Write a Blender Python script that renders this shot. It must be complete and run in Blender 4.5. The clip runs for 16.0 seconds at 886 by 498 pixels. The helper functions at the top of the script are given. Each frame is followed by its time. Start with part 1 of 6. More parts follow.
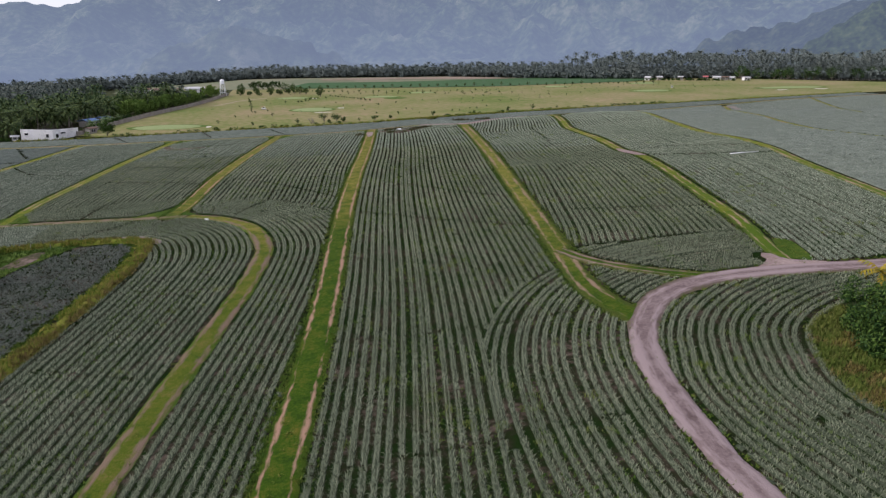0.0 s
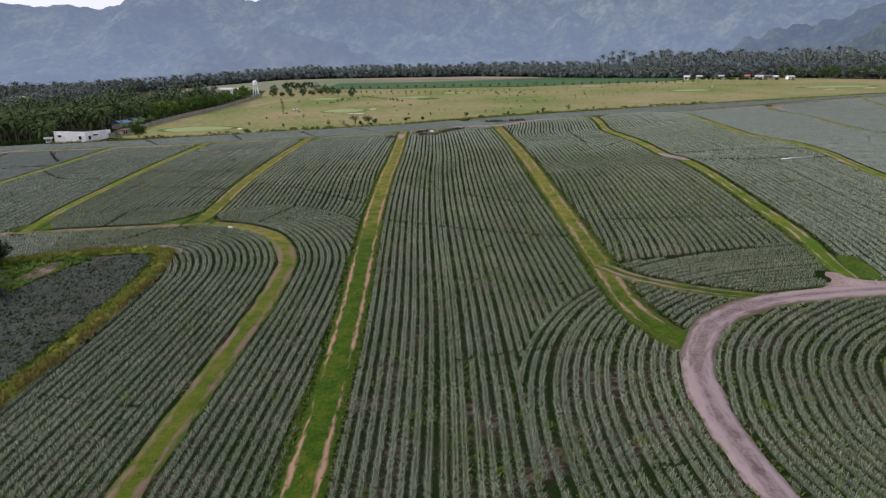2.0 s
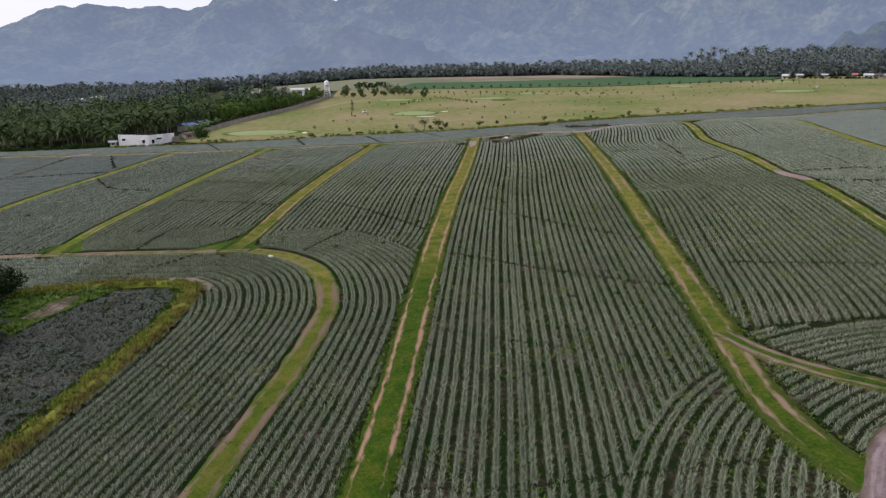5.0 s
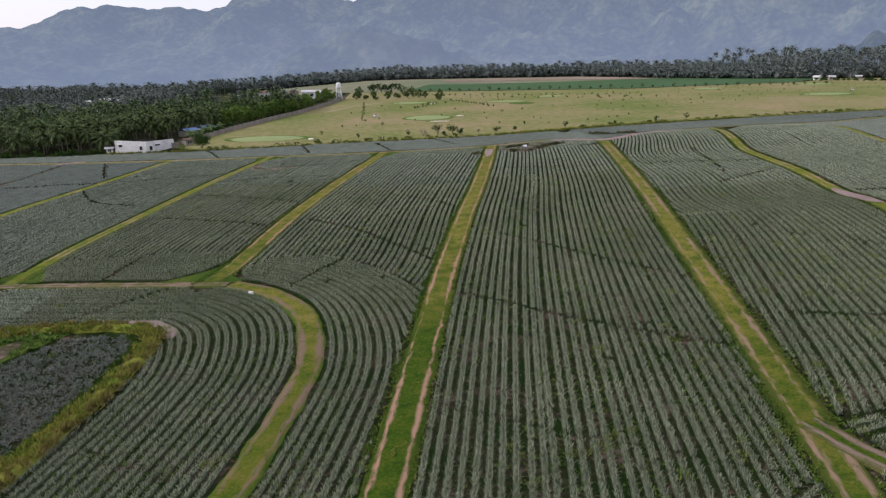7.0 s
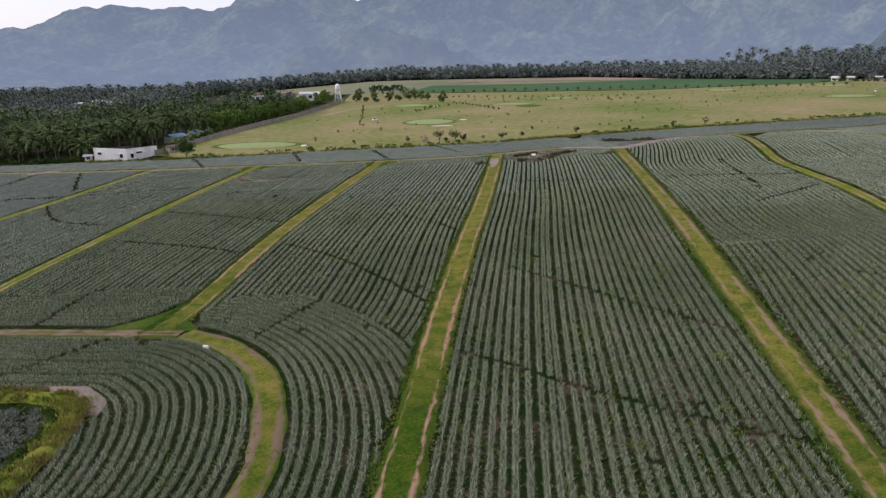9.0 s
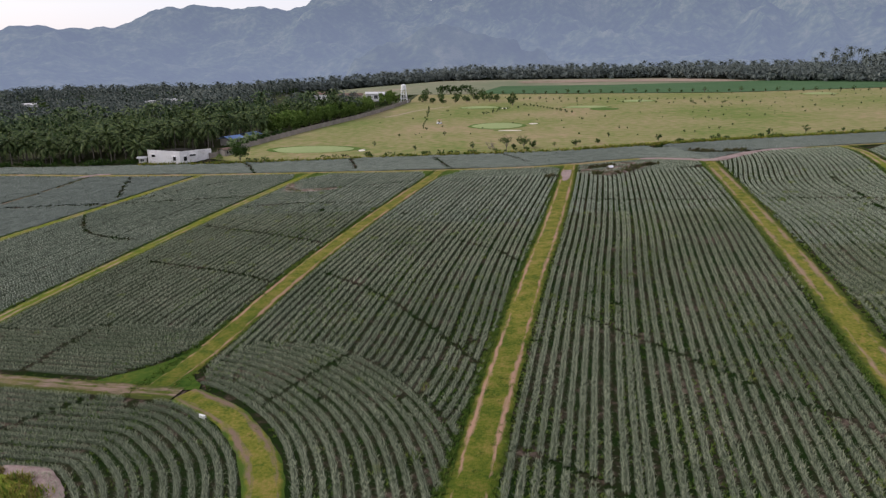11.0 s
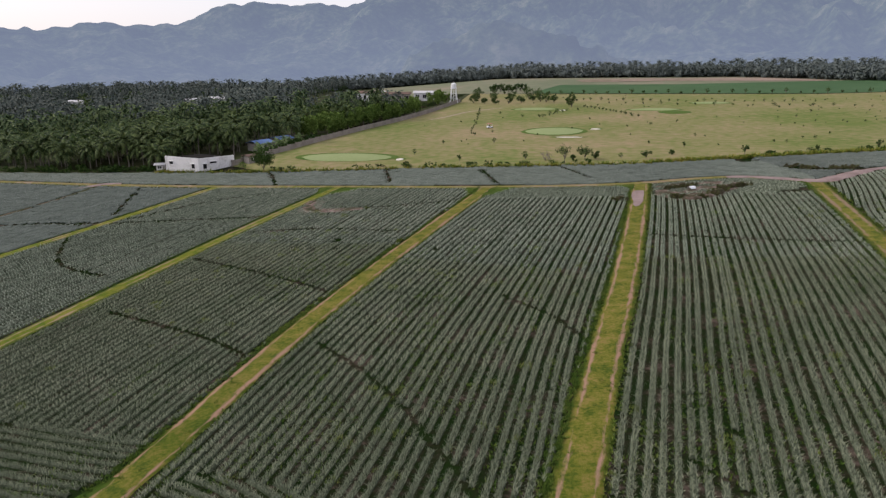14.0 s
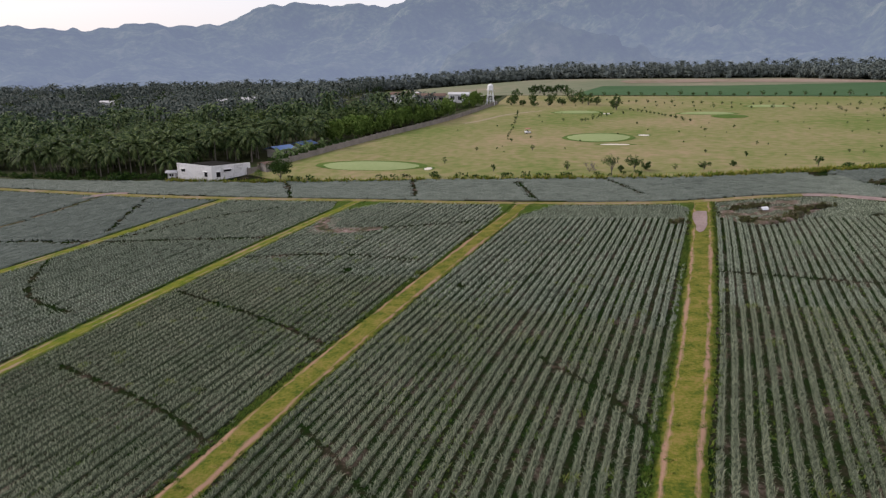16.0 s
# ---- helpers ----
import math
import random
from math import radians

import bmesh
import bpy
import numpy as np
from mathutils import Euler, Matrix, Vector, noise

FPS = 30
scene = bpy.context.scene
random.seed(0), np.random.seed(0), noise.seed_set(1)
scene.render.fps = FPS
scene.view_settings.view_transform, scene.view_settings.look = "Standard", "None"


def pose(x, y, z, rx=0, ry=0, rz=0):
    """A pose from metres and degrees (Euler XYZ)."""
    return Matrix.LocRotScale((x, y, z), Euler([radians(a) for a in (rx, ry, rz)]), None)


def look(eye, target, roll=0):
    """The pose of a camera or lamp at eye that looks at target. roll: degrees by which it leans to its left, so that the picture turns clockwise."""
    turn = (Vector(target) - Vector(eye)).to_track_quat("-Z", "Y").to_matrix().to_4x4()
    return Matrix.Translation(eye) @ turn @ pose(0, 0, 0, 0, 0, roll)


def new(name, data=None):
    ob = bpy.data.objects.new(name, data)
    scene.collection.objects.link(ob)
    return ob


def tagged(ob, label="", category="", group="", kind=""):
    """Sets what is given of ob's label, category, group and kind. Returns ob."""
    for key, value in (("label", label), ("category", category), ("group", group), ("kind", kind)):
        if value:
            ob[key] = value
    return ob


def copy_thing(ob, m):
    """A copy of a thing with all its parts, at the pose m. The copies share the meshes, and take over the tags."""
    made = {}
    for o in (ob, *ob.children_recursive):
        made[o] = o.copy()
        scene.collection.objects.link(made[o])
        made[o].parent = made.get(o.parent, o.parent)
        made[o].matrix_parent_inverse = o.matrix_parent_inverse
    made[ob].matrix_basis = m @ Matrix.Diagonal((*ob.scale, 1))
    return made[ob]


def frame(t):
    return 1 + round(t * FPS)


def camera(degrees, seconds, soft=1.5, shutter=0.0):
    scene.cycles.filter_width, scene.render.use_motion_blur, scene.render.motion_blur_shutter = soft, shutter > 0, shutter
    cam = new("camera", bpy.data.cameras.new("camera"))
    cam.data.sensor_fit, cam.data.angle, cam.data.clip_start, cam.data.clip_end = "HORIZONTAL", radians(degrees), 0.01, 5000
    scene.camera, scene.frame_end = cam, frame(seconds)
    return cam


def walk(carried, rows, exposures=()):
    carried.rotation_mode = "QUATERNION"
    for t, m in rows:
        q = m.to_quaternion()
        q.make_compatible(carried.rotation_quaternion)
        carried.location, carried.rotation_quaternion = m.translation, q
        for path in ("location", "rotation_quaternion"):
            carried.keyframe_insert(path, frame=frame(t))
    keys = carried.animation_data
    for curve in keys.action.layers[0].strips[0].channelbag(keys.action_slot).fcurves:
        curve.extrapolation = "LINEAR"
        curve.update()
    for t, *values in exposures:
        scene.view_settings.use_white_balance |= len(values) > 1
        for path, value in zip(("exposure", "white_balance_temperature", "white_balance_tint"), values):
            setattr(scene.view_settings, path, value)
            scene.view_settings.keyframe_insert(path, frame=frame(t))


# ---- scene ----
cam = camera(64.29, 16.0, soft=1.3)
PATH = [
    (0.0, look((0.00, 0.00, 34.00), (14.43, 95.44, 7.87), 0.29)),
    (0.5, look((0.21, 1.15, 33.85), (13.65, 96.73, 7.67), 0.22)),
    (1.0, look((0.43, 2.65, 33.88), (13.79, 98.23, 7.70), 0.14)),
    (1.5, look((0.71, 4.68, 34.05), (12.10, 100.52, 7.87), 0.01)),
    (2.0, look((1.06, 7.24, 34.24), (10.96, 103.24, 8.04), 0.02)),
    (2.5, look((1.36, 10.26, 34.39), (9.07, 106.45, 8.15), -0.04)),
    (3.0, look((1.67, 13.62, 34.50), (7.36, 109.94, 8.21), -0.13)),
    (3.5, look((2.18, 17.27, 34.60), (3.36, 113.73, 8.23), -0.19)),
    (4.0, look((2.62, 21.11, 34.72), (3.77, 117.56, 8.32), -0.22)),
    (4.5, look((2.96, 25.12, 34.88), (4.12, 121.55, 8.42), -0.24)),
    (5.0, look((3.26, 29.33, 35.09), (2.88, 125.75, 8.60), -0.26)),
    (5.2, look((3.39, 31.05, 35.16), (1.60, 127.47, 8.72), -0.24)),
    (7.3, look((4.40, 50.43, 35.55), (1.62, 146.84, 9.12), -0.34)),
    (7.5, look((4.48, 52.32, 35.59), (1.72, 148.73, 9.19), -0.41)),
    (8.0, look((4.65, 57.06, 35.69), (1.85, 153.46, 9.24), -0.47)),
    (8.5, look((4.75, 61.85, 35.81), (1.94, 158.25, 9.35), -0.39)),
    (9.0, look((4.82, 66.65, 35.89), (1.41, 163.02, 9.42), -0.36)),
    (9.5, look((4.90, 71.44, 35.91), (-2.07, 167.61, 9.38), -0.34)),
    (10.0, look((4.96, 76.26, 35.90), (-4.62, 172.18, 9.33), -0.37)),
    (10.2, look((4.96, 78.19, 35.91), (-5.65, 174.01, 9.36), -0.35)),
    (12.3, look((4.49, 98.96, 36.33), (-10.78, 194.09, 9.56), -0.18)),
    (12.5, look((4.36, 100.96, 36.32), (-12.02, 195.89, 9.49), -0.21)),
    (13.0, look((3.96, 105.97, 36.25), (-16.11, 200.17, 9.34), -0.12)),
    (13.5, look((3.45, 111.06, 36.17), (-16.73, 205.22, 9.24), -0.11)),
    (14.0, look((2.80, 116.17, 36.08), (-17.34, 210.34, 9.13), -0.13)),
    (14.5, look((2.11, 121.26, 36.02), (-18.21, 215.39, 9.08), -0.15)),
    (15.0, look((1.42, 126.27, 35.98), (-22.06, 219.67, 9.07), -0.19)),
    (15.5, look((0.73, 131.17, 35.89), (-24.45, 224.13, 8.99), -0.16)),
    (16.0, look((-0.00, 136.00, 35.77), (-25.19, 228.96, 8.85), -0.19)),
]
walk(cam, PATH, [(0.0, 0.3, 6080, 15), (8.0, 0.28, 6200, 15), (16.0, 0.24, 6380, 15)])

# ---- world, sun, exposure ----
SUN_EL, SUN_AZ = radians(29), radians(275)      # azimuth clockwise from +y
sky_world = bpy.data.worlds.new("hazy_sky")
scene.world = sky_world
sky_world.use_nodes = True
wn, wl = sky_world.node_tree.nodes, sky_world.node_tree.links
sky = wn.new("ShaderNodeTexSky")
sky.sky_type, sky.sun_disc = "NISHITA", False
sky.sun_elevation, sky.sun_rotation = SUN_EL, SUN_AZ
sky.air_density, sky.dust_density, sky.ozone_density = 1.0, 1.8, 1.0
cloud = wn.new("ShaderNodeMix")                  # thin even cloud veils most of the blue
cloud.data_type = "RGBA"
cloud.inputs["Factor"].default_value = 0.86
cloud.inputs["B"].default_value = (2.42, 2.36, 2.52, 1)
wl.new(sky.outputs[0], cloud.inputs["A"])
wl.new(cloud.outputs["Result"], wn["Background"].inputs[0])
wn["Background"].inputs[1].default_value = 0.28
sun = new("sun", bpy.data.lights.new("sun", "SUN"))
sun.data.energy, sun.data.angle, sun.data.color = 2.2, radians(10), (1.0, 0.93, 0.84)
to_sun = Vector((math.sin(SUN_AZ) * math.cos(SUN_EL), math.cos(SUN_AZ) * math.cos(SUN_EL), math.sin(SUN_EL)))
sun.matrix_world = look(to_sun * 300, (0, 0, 0))


# ---- numbers and noise ----
def hashed(i, j, seed):
    v = np.sin(i * 127.1 + j * 311.7 + seed * 74.7) * 43758.5453
    return v - np.floor(v)


def vnoise(x, y, seed=0):
    """Smooth value noise, 0 to 1."""
    x, y = np.asarray(x, float), np.asarray(y, float)
    i, j = np.floor(x), np.floor(y)
    u, v = x - i, y - j
    u, v = u * u * (3 - 2 * u), v * v * (3 - 2 * v)
    a, b = hashed(i, j, seed), hashed(i + 1, j, seed)
    c, d = hashed(i, j + 1, seed), hashed(i + 1, j + 1, seed)
    return (a * (1 - u) + b * u) * (1 - v) + (c * (1 - u) + d * u) * v


def fbm(x, y, seed=0, octaves=4):
    total, amp, norm = 0.0, 1.0, 0.0
    for k in range(octaves):
        total = total + amp * vnoise(x * 2 ** k, y * 2 ** k, seed + k * 3)
        norm, amp = norm + amp, amp * 0.5
    return total / norm


def ground_z(x, y):
    """Height of the land: the field tilts up to the right, the lawns beyond rise gently."""
    x, y = np.asarray(x, float), np.asarray(y, float)
    fx, fy = np.clip(x, -170, 115), np.clip(y, -60, 320)
    field = -3.51 + 0.0731 * fy - 1.48e-4 * fy ** 2 + 0.0806 * fx - 0.98e-4 * fx * fy + 0.78e-4 * fx ** 2
    lawn = 7 + 0.014 * (np.minimum(y, 1200) - 360) + 0.02 * np.clip(x, -300, 500) - 0.055 * np.clip(-90 - x, 0, 200)
    lawn = lawn - 0.1 * np.clip(np.hypot(x, y - 100) - 760, 0, 1600)
    s = np.clip((y - 285) / 65, 0, 1)
    s = s * s * (3 - 2 * s)
    return field * (1 - s) + lawn * s


def gz(x, y):
    return float(ground_z(x, y))


def smooth_line(points, step=0.5):
    """A Catmull-Rom curve through plan points, at even steps."""
    p = np.array(points, float)
    p = np.vstack([2 * p[0] - p[1], p, 2 * p[-1] - p[-2]])
    out = []
    for i in range(1, len(p) - 2):
        t = np.linspace(0, 1, 40, endpoint=False)[:, None]
        a, b, c, d = p[i - 1], p[i], p[i + 1], p[i + 2]
        out.append(0.5 * (2 * b + (c - a) * t + (2 * a - 5 * b + 4 * c - d) * t ** 2 + (3 * b - a - 3 * c + d) * t ** 3))
    out = np.vstack(out + [p[-2:-1]])
    s = np.concatenate([[0], np.cumsum(np.hypot(*np.diff(out, axis=0).T))])
    q = np.arange(0, s[-1], step)
    return np.stack([np.interp(q, s, out[:, 0]), np.interp(q, s, out[:, 1])], 1)


def normals_of(line):
    d = np.gradient(line, axis=0)
    d /= np.maximum(np.hypot(d[:, 0], d[:, 1]), 1e-9)[:, None]
    return np.stack([d[:, 1], -d[:, 0]], 1)      # to the right of the way


def inside(x, y, poly):
    x, y = np.asarray(x, float), np.asarray(y, float)
    r = np.zeros(x.shape, bool)
    for (x0, y0), (x1, y1) in zip(poly, poly[1:] + poly[:1]):
        if y0 != y1:
            r ^= ((y0 > y) != (y1 > y)) & (x < (x1 - x0) * (y - y0) / (y1 - y0) + x0)
    return r


# ---- materials ----
def surface(name, colours, scales, rough=0.9, bump=0.3, bump_scale=None, random=0.0, spec=0.05, island=False):
    """A mottled material: colours blended by coarse and fine noise at real size."""
    m = bpy.data.materials.new(name)
    m.use_nodes = True
    n, l = m.node_tree.nodes, m.node_tree.links
    b = n["Principled BSDF"]
    b.inputs["Roughness"].default_value = rough
    b.inputs["Specular IOR Level"].default_value = spec
    geo = n.new("ShaderNodeNewGeometry")
    big, small = n.new("ShaderNodeTexNoise"), n.new("ShaderNodeTexNoise")
    for node, scale in ((big, scales[0]), (small, scales[1])):
        node.inputs["Scale"].default_value = scale
        node.inputs["Detail"].default_value = 5
        l.new(geo.outputs["Position"], node.inputs["Vector"])
    mix = n.new("ShaderNodeMath")
    mix.operation = "MULTIPLY_ADD"
    mix.inputs[1].default_value = 0.55
    l.new(big.outputs[0], mix.inputs[0])
    sm = n.new("ShaderNodeMath")
    sm.operation = "MULTIPLY"
    sm.inputs[1].default_value = 0.45
    l.new(small.outputs[0], sm.inputs[0])
    l.new(sm.outputs[0], mix.inputs[2])
    last = mix.outputs[0]
    if random or island:
        add, info = n.new("ShaderNodeMath"), n.new("ShaderNodeNewGeometry" if island else "ShaderNodeObjectInfo")
        add.operation = "MULTIPLY_ADD"
        l.new(info.outputs["Random Per Island" if island else "Random"], add.inputs[0])
        add.inputs[1].default_value = random
        off = n.new("ShaderNodeMath")
        off.operation = "SUBTRACT"
        off.inputs[1].default_value = random / 2
        l.new(last, off.inputs[0])
        l.new(off.outputs[0], add.inputs[2])
        last = add.outputs[0]
    ramp = n.new("ShaderNodeValToRGB")
    e = ramp.color_ramp.elements
    while len(e) < len(colours):
        e.new(0.5)
    for i, c in enumerate(colours):
        e[i].position = 0.3 + 0.4 * i / max(len(colours) - 1, 1)
        e[i].color = (*c, 1)
    l.new(last, ramp.inputs[0])
    l.new(ramp.outputs[0], b.inputs["Base Color"])
    if bump:
        bp, bn = n.new("ShaderNodeBump"), n.new("ShaderNodeTexNoise")
        bn.inputs["Scale"].default_value = bump_scale or scales[1]
        bn.inputs["Detail"].default_value = 4
        l.new(geo.outputs["Position"], bn.inputs["Vector"])
        bp.inputs["Strength"].default_value = bump
        bp.inputs["Distance"].default_value = 0.08
        l.new(bn.outputs[0], bp.inputs["Height"])
        l.new(bp.outputs[0], b.inputs["Normal"])
    return m


def lane_surface(name, lush, dry, soil, shoulder, rut=1.15, width=0.2, wear=0.5, turn=(115, 185), edge=0.75):
    """Grass track: lush low down and drier uphill, with thin broken wheel ruts and brownish shoulders."""
    m = surface(name, lush, (0.5, 3.2), 0.95, 1.0, 7.0)
    n, l = m.node_tree.nodes, m.node_tree.links
    b = n["Principled BSDF"]
    ramp = b.inputs["Base Color"].links[0].from_node
    uv = n.new("ShaderNodeUVMap")
    sep, place = n.new("ShaderNodeSeparateXYZ"), n.new("ShaderNodeSeparateXYZ")
    geo = n.new("ShaderNodeNewGeometry")
    l.new(uv.outputs[0], sep.inputs[0])
    l.new(geo.outputs["Position"], place.inputs[0])

    def math_node(op, a, v=None, c=None):
        k = n.new("ShaderNodeMath")
        k.operation = op
        for i, q in enumerate((a, v, c)):
            if q is None:
                continue
            if isinstance(q, (int, float)):
                k.inputs[i].default_value = q
            else:
                l.new(q, k.inputs[i])
        return k.outputs[0]

    def noise(scale, detail=4):
        k = n.new("ShaderNodeTexNoise")
        k.inputs["Scale"].default_value, k.inputs["Detail"].default_value = scale, detail
        l.new(geo.outputs["Position"], k.inputs["Vector"])
        return k.outputs[0]

    def blend(value, lo, hi, a, colour):
        k = n.new("ShaderNodeMapRange")
        k.inputs["From Min"].default_value, k.inputs["From Max"].default_value = lo, hi
        l.new(value, k.inputs["Value"])
        mix = n.new("ShaderNodeMix")
        mix.data_type = "RGBA"
        l.new(k.outputs[0], mix.inputs["Factor"])
        l.new(a, mix.inputs["A"])
        if isinstance(colour, tuple):
            mix.inputs["B"].default_value = (*colour, 1)
        else:
            l.new(colour, mix.inputs["B"])
        return mix.outputs["Result"]

    ramp2 = n.new("ShaderNodeValToRGB")
    e = ramp2.color_ramp.elements
    while len(e) < len(dry):
        e.new(0.5)
    for i, c in enumerate(dry):
        e[i].position, e[i].color = 0.37 + 0.26 * i / (len(dry) - 1), (*c, 1)
    l.new(ramp.inputs[0].links[0].from_socket, ramp2.inputs[0])
    up = math_node("ADD", place.outputs[1], math_node("MULTIPLY_ADD", noise(0.07), 150.0, -75.0))
    colour = blend(up, turn[0], turn[1], ramp.outputs[0], ramp2.outputs[0])
    side = math_node("ABSOLUTE", sep.outputs[0])
    wob = noise(0.35)
    # brown, thinner grass outside the ruts
    out = math_node("ADD", math_node("SUBTRACT", side, rut + 0.15), math_node("MULTIPLY_ADD", noise(0.8), 1.4, -0.7))
    colour = blend(out, 0.0, edge, colour, shoulder)
    off = math_node("ADD", math_node("SUBTRACT", side, rut), math_node("MULTIPLY_ADD", wob, 0.7, -0.35))
    near = math_node("SUBTRACT", 1.0, math_node("DIVIDE", math_node("ABSOLUTE", off), width))
    worn = math_node("ADD", near, math_node("MULTIPLY_ADD", noise(0.11), 6.0, -3.0 - 1.8 * (1 - 2 * wear)))
    streak, fine = n.new("ShaderNodeMapping"), n.new("ShaderNodeTexNoise")      # marks drawn out along the way
    streak.inputs["Scale"].default_value = (3.0, 0.55, 1.0)
    l.new(uv.outputs[0], streak.inputs["Vector"])
    l.new(streak.outputs[0], fine.inputs["Vector"])
    fine.inputs["Scale"].default_value, fine.inputs["Detail"].default_value = 1.0, 5
    worn = math_node("ADD", worn, math_node("MULTIPLY_ADD", fine.outputs[0], 4.4, -2.3))
    worn = math_node("MINIMUM", worn, math_node("MULTIPLY_ADD", near, 1.0, 0.9))
    colour = blend(worn, -0.2, 1.3, colour, soil)
    l.new(colour, b.inputs["Base Color"])
    return m


SOIL = surface("field_soil_with_weeds", [(0.01, 0.021, 0.005), (0.015, 0.02, 0.008), (0.031, 0.027, 0.017), (0.092, 0.068, 0.053)], (0.22, 1.4), 1.0, 0.8, 3.0, spec=0.0)
for k, e in enumerate(next(n for n in SOIL.node_tree.nodes if n.bl_idname == "ShaderNodeValToRGB").color_ramp.elements):
    e.position = 0.42 + 0.075 * k      # weeds, dark earth and drier pinkish earth in clear patches
LUSH, DRY = [(0.014, 0.037, 0.004), (0.036, 0.07, 0.005), (0.1, 0.094, 0.014)], [(0.052, 0.08, 0.01), (0.128, 0.13, 0.019), (0.2, 0.152, 0.043)]
LANE = lane_surface("worn_grass_track", LUSH, DRY, (0.3, 0.185, 0.125), (0.04, 0.065, 0.008), rut=1.3, width=0.2, wear=0.54)
LANE_DRY = lane_surface("dry_grass_track", LUSH, DRY, (0.225, 0.155, 0.105), (0.05, 0.065, 0.012), rut=1.0, width=0.28, wear=0.53, turn=(88, 130), edge=0.5)
LANE_BEND = lane_surface("rutted_grass_track", [(0.026, 0.06, 0.006), (0.07, 0.09, 0.009), (0.125, 0.105, 0.028)], DRY, (0.16, 0.113, 0.08), (0.05, 0.085, 0.012), rut=1.1, width=0.32, wear=0.53, turn=(90, 160), edge=0.35)
LANE_SPUR = lane_surface("rutted_dirt_spur", LUSH, DRY, (0.195, 0.14, 0.108), (0.1, 0.08, 0.035), rut=0.7, width=0.25, wear=0.55)
LANE_CROSS = lane_surface("rutted_cross_track", LUSH, [(0.06, 0.075, 0.012), (0.12, 0.1, 0.03), (0.17, 0.125, 0.06)], (0.21, 0.148, 0.118), (0.05, 0.06, 0.015), rut=0.45, width=0.45, wear=0.62)
LANE_DITCH = lane_surface("ditch_track", [(0.02, 0.03, 0.008), (0.05, 0.06, 0.016)], [(0.025, 0.035, 0.01), (0.06, 0.062, 0.02)], (0.16, 0.115, 0.085), (0.02, 0.03, 0.008), rut=0.3, width=0.25, wear=0.5)
LANE_TOP = lane_surface("worn_cross_track", LUSH, [(0.09, 0.11, 0.018), (0.17, 0.15, 0.04), (0.22, 0.165, 0.08)], (0.3, 0.21, 0.165), (0.09, 0.1, 0.03), rut=0.75, width=0.4, wear=0.42)
LANE_THIN = lane_surface("thin_grass_track", [(0.035, 0.08, 0.006), (0.085, 0.115, 0.01)], [(0.06, 0.105, 0.008), (0.125, 0.14, 0.012), (0.185, 0.16, 0.03)], (0.27, 0.19, 0.13), (0.055, 0.075, 0.018), rut=0.7, width=0.24, wear=0.45, turn=(90, 200), edge=0.5)
GRASS = surface("bright_grass", [(0.022, 0.055, 0.006), (0.046, 0.082, 0.01), (0.1, 0.108, 0.02)], (0.2, 1.6), 1.0, 0.8, 5.0)
PINK = surface("pinkish_dirt", [(0.14, 0.098, 0.085), (0.24, 0.18, 0.163), (0.33, 0.255, 0.235)], (0.25, 2.5), 1.0, 0.7, 5.0)
ROAD_EARTH = [(0.09, 0.063, 0.06), (0.165, 0.122, 0.117), (0.235, 0.182, 0.178)]
ROADWAY = lane_surface("rutted_pink_road", ROAD_EARTH, ROAD_EARTH, (0.27, 0.21, 0.205), (0.1, 0.08, 0.055), rut=1.0, width=0.5, wear=0.66)
PIT = surface("dug_over_earth", [(0.02, 0.03, 0.01), (0.06, 0.055, 0.03), (0.15, 0.11, 0.09), (0.28, 0.21, 0.19)], (0.3, 1.2), 1.0, 1.0, 2.0)
TURF = surface("yellowing_lawn", [(0.115, 0.15, 0.036), (0.19, 0.185, 0.072), (0.275, 0.21, 0.12)], (0.018, 0.35), 1.0, 0.4, 3.0)
for k, e in enumerate(next(n for n in TURF.node_tree.nodes if n.bl_idname == "ShaderNodeValToRGB").color_ramp.elements):
    e.position = 0.36 + 0.14 * k      # greener and browner stretches
GREEN = surface("mown_green", [(0.2, 0.25, 0.1), (0.26, 0.3, 0.14)], (0.1, 1.0), 1.0, 0.1)
ROUGH_TURF = surface("dark_fringe_grass", [(0.05, 0.1, 0.02), (0.1, 0.14, 0.03)], (0.2, 1.5), 1.0, 0.6, 4.0)
SAND = surface("pale_bunker_sand", [(0.55, 0.5, 0.42), (0.66, 0.61, 0.52)], (0.5, 4.0), 1.0, 0.2)
CROP = surface("green_crop", [(0.04, 0.085, 0.034), (0.07, 0.125, 0.055)], (0.03, 0.6), 1.0, 0.8, 1.5)
FALLOW = surface("fallow_land", [(0.125, 0.145, 0.085), (0.17, 0.178, 0.11), (0.26, 0.205, 0.155)], (0.012, 0.1), 1.0, 0.5)
LITTER = surface("forest_floor", [(0.025, 0.032, 0.014), (0.06, 0.065, 0.025)], (0.05, 0.6), 1.0, 0.6, 2.0)
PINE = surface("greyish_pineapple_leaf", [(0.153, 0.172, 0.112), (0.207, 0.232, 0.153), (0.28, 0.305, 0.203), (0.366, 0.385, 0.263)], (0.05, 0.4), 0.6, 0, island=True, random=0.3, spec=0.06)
# the PINE leaf again, paler and bluer: haze over farther rows put into colour
PINE_MID = surface("hazed_row_leaf", [(0.217, 0.248, 0.182), (0.288, 0.327, 0.241), (0.363, 0.402, 0.3), (0.432, 0.465, 0.357)], (0.04, 0.3), 0.6, 0, island=True, random=0.25, spec=0.06)
PINE_FAR = surface("hazed_far_row_leaf", [(0.205, 0.232, 0.195), (0.26, 0.292, 0.246), (0.325, 0.354, 0.302)], (0.03, 0.2), 0.6, 0, island=True, random=0.2, spec=0.06)
